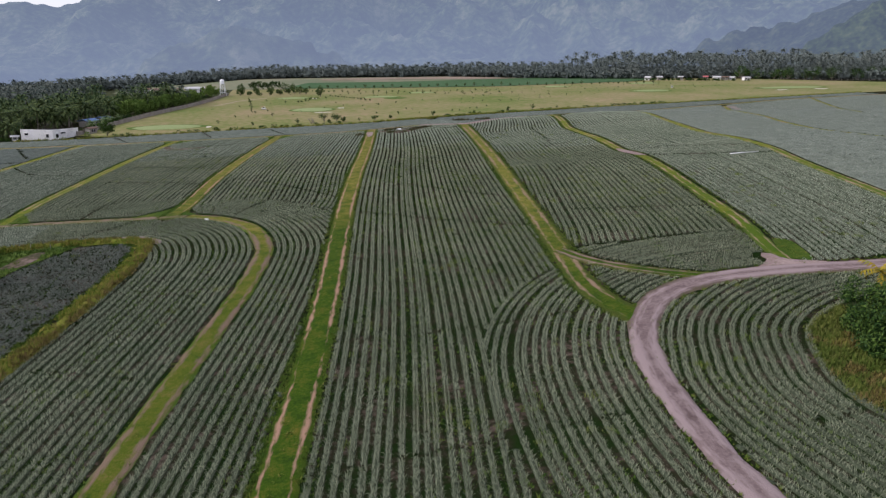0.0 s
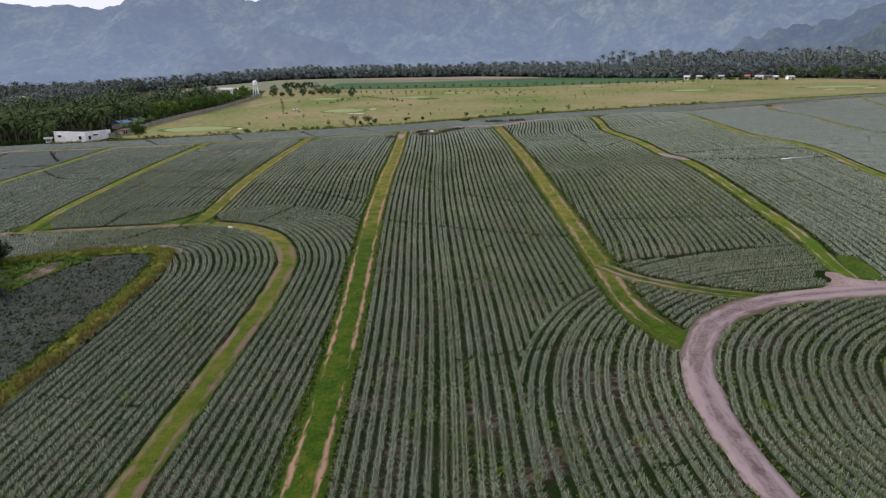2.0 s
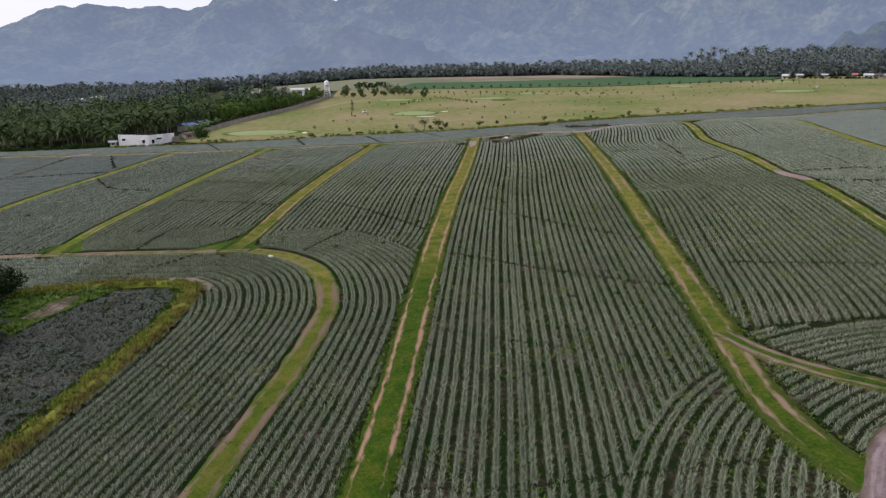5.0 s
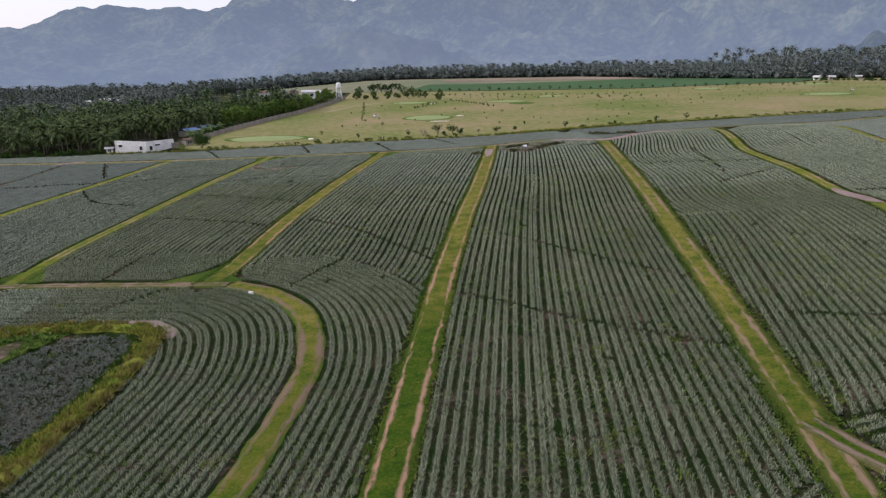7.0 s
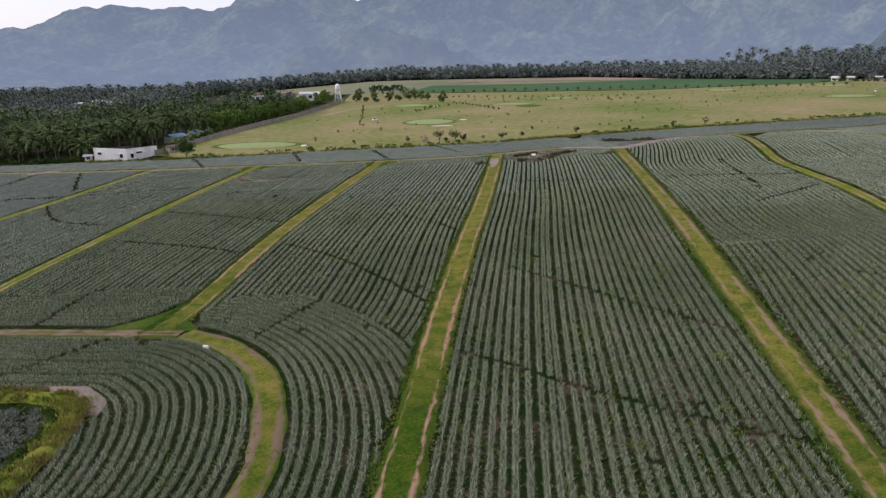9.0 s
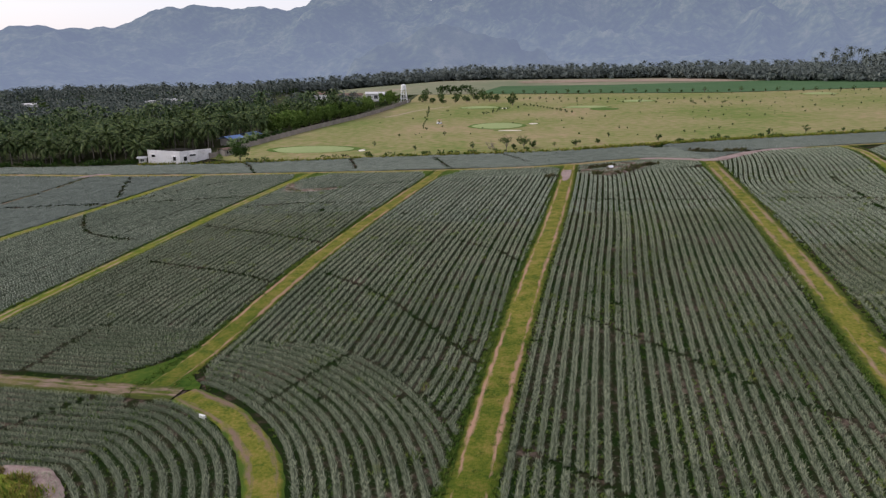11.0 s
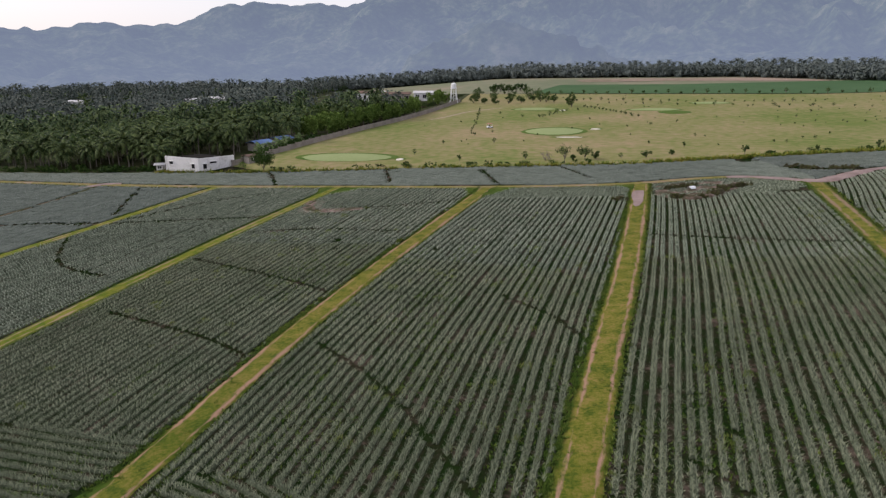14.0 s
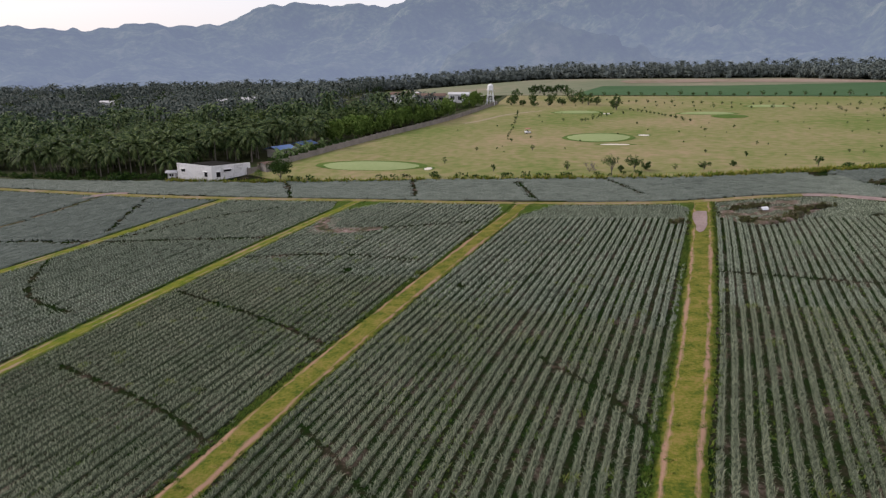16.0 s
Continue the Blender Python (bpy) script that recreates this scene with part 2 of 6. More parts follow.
# leaf green darkened, the shade low in the rows put into the colour
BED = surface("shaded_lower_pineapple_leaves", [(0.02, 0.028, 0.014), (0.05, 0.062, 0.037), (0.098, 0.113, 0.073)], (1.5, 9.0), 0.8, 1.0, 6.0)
# BED leaves made paler for farther rows, the same haze in their colour
BED_FAR = surface("hazed_far_packed_leaves", [(0.085, 0.1, 0.079), (0.125, 0.144, 0.117), (0.165, 0.183, 0.152)], (0.3, 2.0), 0.8, 1.0, 7.0, island=True, random=0.15)
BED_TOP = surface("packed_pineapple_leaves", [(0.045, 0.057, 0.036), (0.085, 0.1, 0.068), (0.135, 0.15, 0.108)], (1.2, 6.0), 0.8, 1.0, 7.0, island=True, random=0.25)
PLOT_LEAF = surface("crowded_pineapple_leaf", [(0.078, 0.093, 0.073), (0.126, 0.142, 0.115), (0.184, 0.192, 0.16)], (0.25, 1.2), 0.6, 0, island=True, random=0.4, spec=0.15)
SHORT = surface("short_track_grass", [(0.05, 0.085, 0.012), (0.09, 0.12, 0.018), (0.15, 0.145, 0.032)], (0.15, 1.0), 0.95, 0, island=True, random=0.4)
GAP_WEED = surface("low_green_weed", [(0.028, 0.062, 0.009), (0.052, 0.098, 0.013), (0.105, 0.138, 0.025)], (0.1, 1.0), 0.9, 0, island=True, random=0.4)
OLIVE = surface("olive_weed", [(0.055, 0.09, 0.014), (0.1, 0.135, 0.026), (0.16, 0.17, 0.045)], (0.1, 1.0), 0.9, 0, island=True, random=0.4)
BROWN_GRASS = surface("brown_dry_grass", [(0.1, 0.085, 0.025), (0.2, 0.15, 0.06), (0.17, 0.17, 0.035)], (0.25, 1.0), 0.95, 0, island=True, random=0.4)
WEED = surface("bright_weed", [(0.05, 0.095, 0.012), (0.085, 0.13, 0.02), (0.14, 0.155, 0.035)], (0.1, 1.0), 0.9, 0, island=True, random=0.4)
TALL = surface("tall_yellow_grass", [(0.08, 0.14, 0.018), (0.17, 0.2, 0.028), (0.27, 0.23, 0.055)], (0.3, 1.2), 0.9, 0, island=True, random=0.6)
FROND = surface("coconut_frond", [(0.02, 0.04, 0.014), (0.055, 0.083, 0.027), (0.11, 0.14, 0.047)], (0.02, 0.3), 0.6, 0, island=True, random=0.6)
# coconut fronds paler and bluer the farther back, haze tinted into the colour
GROVE_LEAF = surface("grove_frond", [(0.028, 0.05, 0.022), (0.066, 0.1, 0.04), (0.118, 0.153, 0.062)], (0.02, 0.2), 0.7, 0, island=True, random=0.6)
GROVE_FAR = surface("hazed_grove_frond", [(0.045, 0.06, 0.052), (0.082, 0.1, 0.085), (0.13, 0.145, 0.12)], (0.012, 0.1), 0.7, 0, island=True, random=0.5)
FROND_FAR = surface("hazed_coconut_frond", [(0.085, 0.104, 0.096), (0.112, 0.132, 0.12), (0.145, 0.163, 0.144)], (0.012, 0.2), 0.8, 0, island=True, random=0.25)
YOUNG_LEAF = surface("young_tree_leaf", [(0.028, 0.055, 0.014), (0.055, 0.09, 0.024), (0.1, 0.135, 0.045)], (0.1, 1.0), 0.7, 0, island=True, random=0.5)
LEAF = surface("broad_leaf", [(0.015, 0.04, 0.008), (0.032, 0.065, 0.012), (0.06, 0.1, 0.02)], (0.1, 1.0), 0.6, 0, island=True, random=0.6)
LEAF_LIGHT = surface("light_feathery_leaf", [(0.06, 0.11, 0.02), (0.115, 0.18, 0.036), (0.18, 0.245, 0.058)], (0.04, 0.6), 0.7, 0, island=True, random=0.5)
BARK = surface("grey_bark", [(0.1, 0.085, 0.07), (0.2, 0.175, 0.145)], (0.6, 5.0), 0.95, 0.5)
WHITE = surface("stained_white_wall", [(0.5, 0.48, 0.46), (0.74, 0.72, 0.7), (0.8, 0.78, 0.77)], (0.25, 2.0), 0.85, 0.15)
CONCRETE = surface("grey_block_wall", [(0.2, 0.18, 0.16), (0.38, 0.35, 0.31)], (0.3, 3.0), 0.95, 0.3)
OLD_WALL = surface("weathered_brown_grey_wall", [(0.15, 0.13, 0.11), (0.32, 0.285, 0.25)], (0.3, 3.0), 0.95, 0.3)
DARK = surface("dark_opening", [(0.015, 0.015, 0.016), (0.03, 0.03, 0.03)], (1.0, 5.0), 0.5, 0)
MATT = surface("matt_dark_roof", [(0.014, 0.014, 0.013), (0.04, 0.037, 0.033)], (0.4, 3.0), 1.0, 0.3, spec=0.0)
RUST = surface("rusty_roof_sheet", [(0.1, 0.07, 0.055), (0.2, 0.13, 0.1)], (0.3, 3.0), 0.7, 0.2)
BLUE_ROOF = surface("blue_roof_sheet", [(0.1, 0.17, 0.34), (0.17, 0.25, 0.44)], (0.3, 3.0), 0.5, 0.1)
RED_ROOF = surface("red_roof_sheet", [(0.36, 0.1, 0.1), (0.46, 0.17, 0.16)], (0.3, 3.0), 0.6, 0.1)
PALE_ROOF = surface("pale_roof_sheet", [(0.42, 0.41, 0.41), (0.6, 0.59, 0.58)], (0.3, 3.0), 0.5, 0.1)
PAINT = surface("white_paint", [(0.7, 0.7, 0.7), (0.82, 0.82, 0.82)], (0.6, 6.0), 0.5, 0)


# ---- mesh helpers ----
def grid_mesh(name, verts, faces, uv=None):
    """A mesh from arrays; all faces have the same number of corners."""
    me = bpy.data.meshes.new(name)
    verts, faces = np.asarray(verts, np.float32), np.asarray(faces, np.int32)
    k = faces.shape[1]
    me.vertices.add(len(verts))
    me.vertices.foreach_set("co", verts.ravel())
    me.loops.add(faces.size)
    me.loops.foreach_set("vertex_index", faces.ravel())
    me.polygons.add(len(faces))
    me.polygons.foreach_set("loop_start", np.arange(0, faces.size, k, dtype=np.int32))
    if uv is not None:
        layer = me.uv_layers.new(name="UVMap")
        layer.data.foreach_set("uv", np.asarray(uv, np.float32)[faces.ravel()].ravel())
    me.update(calc_edges=True)
    return me


def lattice(nu, nv):
    """Quads of a grid of nu by nv points, v running fastest."""
    i = np.arange(nu * nv).reshape(nu, nv)
    return np.stack([i[:-1, :-1], i[1:, :-1], i[1:, 1:], i[:-1, 1:]], -1).reshape(-1, 4)


def thing(name, me, mat, label, category, kind="", group="", smooth=False):
    ob = new(name, me)
    me.materials.append(mat)
    if smooth:
        me.polygons.foreach_set("use_smooth", np.ones(len(me.polygons), bool))
    return tagged(ob, label, category, group, kind)


def part(name, bm, material, parent, label=""):
    """Links a bmesh (or a mesh) as one mesh object under a thing or a part."""
    if isinstance(bm, bpy.types.Mesh):
        me = bm
    else:
        me = bpy.data.meshes.new(name)
        bm.normal_update()
        bm.to_mesh(me)
        bm.free()
    if material and not len(me.materials):
        me.materials.append(material)
    ob = new(name, me)
    ob.parent = parent
    return tagged(ob, label)


def holder(name, x, y, z=None, rz=0, label="", category="", group="", kind=""):
    ob = new(name)
    ob.matrix_basis = pose(x, y, gz(x, y) if z is None else z, 0, 0, rz)
    return tagged(ob, label, category, group, kind)


def box_bm(*boxes, bevel=0.03):
    """Boxes (x0, y0, z0, x1, y1, z1) in one bmesh."""
    bm = bmesh.new()
    for x0, y0, z0, x1, y1, z1 in boxes:
        r = bmesh.ops.create_cube(bm, size=1, matrix=Matrix.Translation(((x0 + x1) / 2, (y0 + y1) / 2, (z0 + z1) / 2)) @ Matrix.Diagonal((abs(x1 - x0), abs(y1 - y0), abs(z1 - z0), 1)))
        if bevel:
            edges = {e for v in r["verts"] for e in v.link_edges}
            bmesh.ops.bevel(bm, geom=list(edges), offset=bevel, segments=1, affect="EDGES")
    return bm


def tube_bm(points, radii, sides=6, bm=None):
    """A tapered tube along points."""
    bm = bm or bmesh.new()
    rings = []
    for i, p in enumerate(points):
        p = Vector(p)
        d = (Vector(points[min(i + 1, len(points) - 1)]) - Vector(points[max(i - 1, 0)])).normalized()
        q = d.to_track_quat("Z", "X")
        rings.append([bm.verts.new(p + q @ Vector((math.cos(a) * radii[i], math.sin(a) * radii[i], 0))) for a in np.linspace(0, 2 * math.pi, sides, endpoint=False)])
    for a, b in zip(rings, rings[1:]):
        for k in range(sides):
            bm.faces.new((a[k], a[(k + 1) % sides], b[(k + 1) % sides], b[k]))
    bm.faces.new(rings[0][::-1])
    bm.faces.new(rings[-1])
    return bm


# ---- the land ----
def axis(lo, hi, dense_lo, dense_hi, step):
    a = np.arange(dense_lo, dense_hi + step, step)
    left = dense_lo - step * np.cumsum(1.25 ** np.arange(40))
    right = a[-1] + step * np.cumsum(1.25 ** np.arange(40))
    return np.concatenate([[lo], left[left > lo][::-1], a, right[right < hi], [hi]])


gx, gy = axis(-4900, 4900, -190, 210, 4.0), axis(-700, 4800, -40, 800, 4.0)
X, Y = np.meshgrid(gx, gy, indexing="ij")
Z = ground_z(X, Y) + 0.12 * (fbm(X / 9, Y / 9, 3) - 0.5)
ground = thing("ground", grid_mesh("ground", np.stack([X, Y, Z], -1).reshape(-1, 3), lattice(len(gx), len(gy))), SOIL,
               "dark plantation soil with weeds, rising gently to the hills", "ground", "structure", smooth=True)

# grass tracks between the blocks, in plan metres
TRACKS = {
    "z": [(-130.5, 225), (-131, 250), (-131, 264), (-132, 276), (-134, 288)],
    "a": [(-107, 146), (-105, 180), (-103, 213), (-99, 245), (-96, 288)],
    "b": [(-69, 152), (-69, 172), (-67, 200), (-65, 232), (-61, 288)],
    "c": [(-35, 148), (-33, 160), (-31.5, 190), (-28.5, 222), (-23.5, 268), (-22, 286)],
    "d": [(-10, 10), (-6.5, 48), (-4, 72), (-2, 95), (0, 125), (2, 152), (5, 185), (8, 213), (12, 258), (14, 286)],
}
TRACKS.update({
    "e": [(35.6, 75), (34, 80), (33.2, 85), (33, 90), (34, 101), (36, 122), (39, 155), (42, 185), (44.5, 213), (48.8, 262), (51, 285)],
    "f": [(62, 86), (64.5, 97), (67.2, 108), (69.8, 123), (73, 141), (75.6, 156), (77.4, 172), (76.4, 182), (77.8, 195), (79.2, 208), (79.7, 225), (81, 242), (86.5, 265), (91, 286), (94, 308)],
    "g": [(95, 92), (99.2, 118), (104.2, 145), (109, 165), (111, 183), (110, 203), (116.5, 240), (127, 280), (131, 318)],
    "i": [(276, 388), (258, 350), (246, 324), (232, 296), (220, 272)],
    "h": [(162, 120), (158, 165), (152.5, 183), (149, 196), (148.5, 206), (154.5, 230), (164.5, 257), (174, 291), (187, 320), (199, 345)],
})
TOP = [(-330, 300), (-250, 298), (-175, 294), (-133, 290), (-100, 288), (-61, 287), (-26, 285), (0, 285), (14, 287), (27, 292), (37, 293.5), (46, 288.8), (52, 284), (57, 288.5), (64, 297), (72, 304), (89, 308), (112, 314), (146, 328.5), (175, 344), (205, 355), (254, 376), (330, 394)]
BEND = [(-330, 170), (-200, 160), (-110, 155), (-80, 154), (-58, 152), (-42, 150), (-31, 148.5), (-24, 144), (-18.5, 137.5), (-15, 129), (-13.2, 119), (-13.6, 109), (-15, 97), (-17, 84), (-19.5, 68), (-22, 50), (-26, 20), (-28, 5)]
ROAD = [(150, 92), (110, 84), (84, 82), (72, 82.5), (60, 84.5), (49, 84.5), (41, 81), (36, 75), (33, 68), (31.5, 60), (31, 50), (31.5, 40), (33, 25), (35, 5)]
SPUR = [(34, 103), (36.5, 97.5), (41, 92), (48, 86.5), (52, 85)]
VERGE = [(-64, 132.6), (-56, 133.4), (-47, 134), (-39, 132.8), (-35.3, 130.2), (-34.2, 125), (-34.6, 113), (-36.5, 98), (-39, 83), (-43, 66), (-48, 48), (-53, 28)]


def ribbon(line, half, lift=0.1, cols=9, seed=0, ragged=0.35, crown=0.0):
    """A strip that lies on the land along a plan line, with ragged edges; u is metres across, v metres along."""
    line = smooth_line(line, 0.8)
    nrm = normals_of(line)
    u = np.linspace(-1, 1, cols)
    v = np.arange(len(line)) * 0.8
    half = np.interp(np.linspace(0, 1, len(line)), np.linspace(0, 1, len(np.atleast_1d(half))), np.atleast_1d(half))
    left = half + ragged * (fbm(v / 3, v * 0, seed) - 0.5) * 2
    right = half + ragged * (fbm(v / 3, v * 0 + 9, seed) - 0.5) * 2
    across = np.where(u[None, :] < 0, u[None, :] * left[:, None], u[None, :] * right[:, None])
    x = line[:, 0:1] + nrm[:, 0:1] * across
    y = line[:, 1:2] + nrm[:, 1:2] * across
    z = ground_z(x, y) + lift + 0.05 * (fbm(x / 1.5, y / 1.5, seed + 5) - 0.5) - 0.16 * np.abs(u[None, :]) ** 6 + crown * (1 - u[None, :] ** 2) + 0 * x
    verts = np.stack([x, y, z], -1).reshape(-1, 3)
    uv = np.stack([across, np.broadcast_to(v[:, None], across.shape)], -1).reshape(-1, 2)
    return grid_mesh("ribbon", verts, lattice(len(line), cols)[:, ::-1], uv)


TRACK_LOOK = {"z": (0.6, LANE_DITCH), "a": (1.5, LANE_THIN), "b": (1.6, LANE_THIN), "c": (1.9, LANE), "d": (2.25, LANE), "e": (2.2, LANE_DRY), "f": (1.45, LANE_THIN), "g": (1.3, LANE_THIN), "h": (1.2, LANE_THIN), "i": (0.9, LANE_THIN)}
for key, pts in TRACKS.items():
    half, mat = TRACK_LOOK[key]
    thing("grass_track", ribbon(pts, half, 0.12, seed=ord(key)), mat, "worn green and yellow grass track between pineapple blocks", "track", "structure", "grass tracks")
thing("grass_track", ribbon(TOP, 1.45, 0.16, seed=41), LANE_TOP, "grass cross track along the top of the field", "track", "structure", "grass tracks")
thing("grass_track", ribbon([(x + 0.35, y) for x, y in BEND[:7]], (0.9, 0.9, 0.9, 0.95, 1.05, 1.2, 1.65), 0.14, seed=42), LANE_CROSS, "narrow rutted cross track below the upper blocks", "track", "structure", "grass tracks")
thing("grass_track", ribbon([(x + 0.35, y) for x, y in BEND[6:]], 1.7, 0.14, seed=42), LANE_BEND, "bending grass track with bare earth ruts", "track", "structure", "grass tracks")
thing("grass_track", ribbon(SPUR, 1.5, 0.18, seed=43), LANE_SPUR, "short rutted grass spur joining the dirt road", "track", "structure", "grass tracks")
thing("road", ribbon(ROAD, (1.8, 1.8, 1.8, 1.9, 2.1, 2.2, 1.7, 1.4, 1.4, 1.4), 0.2, seed=44, ragged=0.35), ROADWAY, "pinkish unpaved dirt road curving through the field", "road", "structure")
# bare earth where tracks meet
for line, half, seed in (([(34, 293.2), (38, 293.2), (46, 288.8), (52, 284), (57, 288.5), (64, 297), (72, 304), (82, 307)], 1.5, 51), ([(49, 286), (52.5, 285), (57, 289), (66, 299.5)], 2.3, 53), ([(-137, 283), (-134, 290), (-128, 292)], 1.5, 54),
                         ([(-41, 134.6), (-37, 134), (-33.8, 131.8), (-32.8, 128.5)], 1.0, 56), ([(186, 306), (194, 325), (201, 343)], 2.2, 58)):
    thing("dirt_patch", ribbon(line, half, 0.24, 7, seed, 0.7), PINK, "bare pinkish earth where tracks meet", "bare earth", "structure", "dirt patches")


def patch(name, poly, mat, label, category, lift=0.08, step=6.0, kind="structure", seed=0, ragged=0.0):
    """A cover that lies on the land inside a plan outline."""
    p = np.array(poly, float)
    xs, ys = np.arange(p[:, 0].min() - step, p[:, 0].max() + step, step), np.arange(p[:, 1].min() - step, p[:, 1].max() + step, step)
    bm = bmesh.new()
    outline = smooth_line(poly + [poly[0]], step) if ragged else np.array(poly, float)
    if ragged:
        outline = outline + (np.stack([fbm(outline[:, 0] / 6, outline[:, 1] / 6, seed), fbm(outline[:, 0] / 6, outline[:, 1] / 6, seed + 7)], 1) - 0.5) * 2 * ragged
    face = bm.faces.new([bm.verts.new((x, y, 0)) for x, y in outline])
    bmesh.ops.triangulate(bm, faces=[face])
    for a in xs:
        bmesh.ops.bisect_plane(bm, geom=bm.verts[:] + bm.edges[:] + bm.faces[:], plane_co=(a, 0, 0), plane_no=(1, 0, 0))
    for a in ys:
        bmesh.ops.bisect_plane(bm, geom=bm.verts[:] + bm.edges[:] + bm.faces[:], plane_co=(0, a, 0), plane_no=(0, 1, 0))
    for v in bm.verts:
        v.co.z = gz(v.co.x, v.co.y) + lift
    for f in bm.faces:
        if f.normal.z < 0:
            f.normal_flip()
    me = bpy.data.meshes.new(name)
    bm.to_mesh(me)
    bm.free()
    return thing(name, me, mat, label, category, kind, smooth=True)


# green corners where tracks fan out
JUNCTIONS = [[(-43, 151.2), (-30, 149.5), (-31.8, 153), (-33.7, 160), (-34.8, 160.5), (-36.8, 156)], [(-74, 155.4), (-64, 154.2), (-67, 161), (-69.2, 161.5)], [(63.2, 88.5), (66, 86.8), (68, 95), (66, 97)], [(-28, 284.5), (-15, 284.5), (-20.5, 273), (-24.5, 273)], [(-66, 286), (-53, 286), (-59.5, 276), (-63.5, 276)], [(7, 285.5), (13, 286), (12.5, 277), (10.5, 281)], [(47.5, 285), (52.5, 283.5), (50.4, 275), (48.8, 275)]]
PIT_EDGE = [(15.8, 272), (20.5, 265), (27, 266.5), (32.5, 275), (38.5, 283), (33, 287), (23.5, 286.5), (17.5, 283)]
EDGE = [(-330, 316), (-190, 309), (-128, 308), (-91, 307), (-45, 312), (-16, 314), (15, 317), (58, 330), (120, 352), (200, 375), (330, 412)]
WALL = [(-107, 316), (-101, 332), (-96, 346), (-89, 384), (-79, 446), (-74, 527)]
patch("lawn", EDGE[3:] + [(420, 430), (430, 505), (400, 545), (366, 592), (315, 635), (250, 590), (126, 562), (-80, 592), (-76, 540)] + WALL[::-1], TURF, "yellowing golf lawn", "lawn", 0.14, 16.0)
patch("crop_field", [(-40, 588), (126, 562), (250, 590), (300, 640), (230, 695), (60, 668), (-25, 680)], CROP, "dark green crop field beyond the lawns", "field", 0.4, 12.0)
patch("fallow_field", [(-200, 690), (-160, 620), (-120, 597), (-80, 592), (-40, 588), (126, 562), (250, 590), (300, 640), (215, 720), (120, 775), (-60, 790), (-190, 760)], FALLOW, "pale fallow field below the palm belt", "field", 0.22, 12.0)
patch("forest_ground", [(-600, 318)] + EDGE[:3] + [(-112, 312)] + WALL + [(-80, 592), (-160, 620), (-200, 690), (-190, 760), (-600, 800)], LITTER, "shaded leaf litter under the coconut palms", "ground", 0.1, 40.0)
for k, corner in enumerate(JUNCTIONS):
    patch("grass_corner", corner, GRASS, "bright green grass where tracks meet", "grass", 0.1, 1.5, seed=k, ragged=0.6)
patch("dug_ground", PIT_EDGE, PIT, "dug-over dark and pinkish earth with brush beside the crossing", "bare earth", 0.1, 1.5, seed=9, ragged=1.5)
thing("verge_bank", ribbon([(x + 0.25, y) for x, y in VERGE], 1.35, 0.05, 9, 45, 0.4, 0.5), surface("verge_turf", [(0.08, 0.14, 0.012), (0.18, 0.2, 0.03), (0.2, 0.15, 0.05)], (0.3, 2.0), 1.0, 1.0, 4.0), "low grassy bank round the dense plot", "bank", "structure", smooth=True)
patch("dug_ground", [(-62, 269), (-57.5, 268), (-55.5, 260.5), (-46.5, 261), (-46, 258.5), (-52, 255.5), (-59, 255)], PIT, "pinkish bare earth in a gap between the rows", "bare earth", 0.1, 1.5, seed=19, ragged=0.9)
patch("dirt_patch", [(62, 84.5), (56.5, 85.5), (59.6, 88.3), (60.2, 91), (61.8, 91), (62.8, 88), (67, 84.8)], PINK, "bare pinkish earth where the track meets the road", "bare earth", 0.17, 1.5, seed=29, ragged=0.7)
patch("dug_ground", [(-56.5, 122), (-53, 122.4), (-51.8, 128.4), (-52.6, 130.6), (-55, 128)], PIT, "brown bare earth in the meadow grass", "bare earth", 0.12, 1.0, seed=39, ragged=0.5)
patch("dirt_patch", [(14.2, 276), (12.2, 275.5), (11.4, 268), (11.5, 260), (12.4, 258.5), (13, 262), (14, 270)], PINK, "bare pinkish earth at the head of the grass track", "bare earth", 0.2, 1.5, seed=49, ragged=0.7)
patch("dirt_patch", [(78.4, 171), (76.8, 172), (75.3, 177), (75.2, 183), (76.6, 185), (77.4, 180), (78.6, 175)], PINK, "bare pinkish earth on the grass track", "bare earth", 0.2, 1.5, seed=59, ragged=0.5)
patch("bare_strip", [(-10, 712), (60, 712), (120, 698), (168, 686), (160, 712), (118, 745), (40, 758), (-10, 752)], surface("tilled_pinkish_soil", [(0.15, 0.14, 0.08), (0.25, 0.19, 0.145), (0.3, 0.23, 0.18)], (0.02, 0.2), 1.0, 0.4), "strip of tilled pinkish soil before the palm belt", "field", 0.5, 10.0, seed=69, ragged=3.0)


# ---- pineapple rows ----
CELL, X0, Y0, NX, NY = 0.25, -340.0, 0.0, 2800, 1760
blocked = np.zeros((NX, NY), bool)


def stamp(line, radius, seed=0, ragged=0.25):
    line = smooth_line(line, 0.3)
    s = np.arange(len(line)) * 0.3
    rad = radius + ragged * (fbm(s / 2.5, s * 0, seed) - 0.5) * 2
    n = int((radius + ragged) / CELL) + 2
    k = np.arange(-n, n + 1) * CELL
    dist = np.hypot(k[:, None], k[None, :])
    for (x, y), r in zip(line, rad):
        i, j = int((x - X0) / CELL), int((y - Y0) / CELL)
        if n < i < NX - n - 1 and n < j < NY - n - 1:
            blocked[i - n:i + n + 1, j - n:j + n + 1] |= dist < r


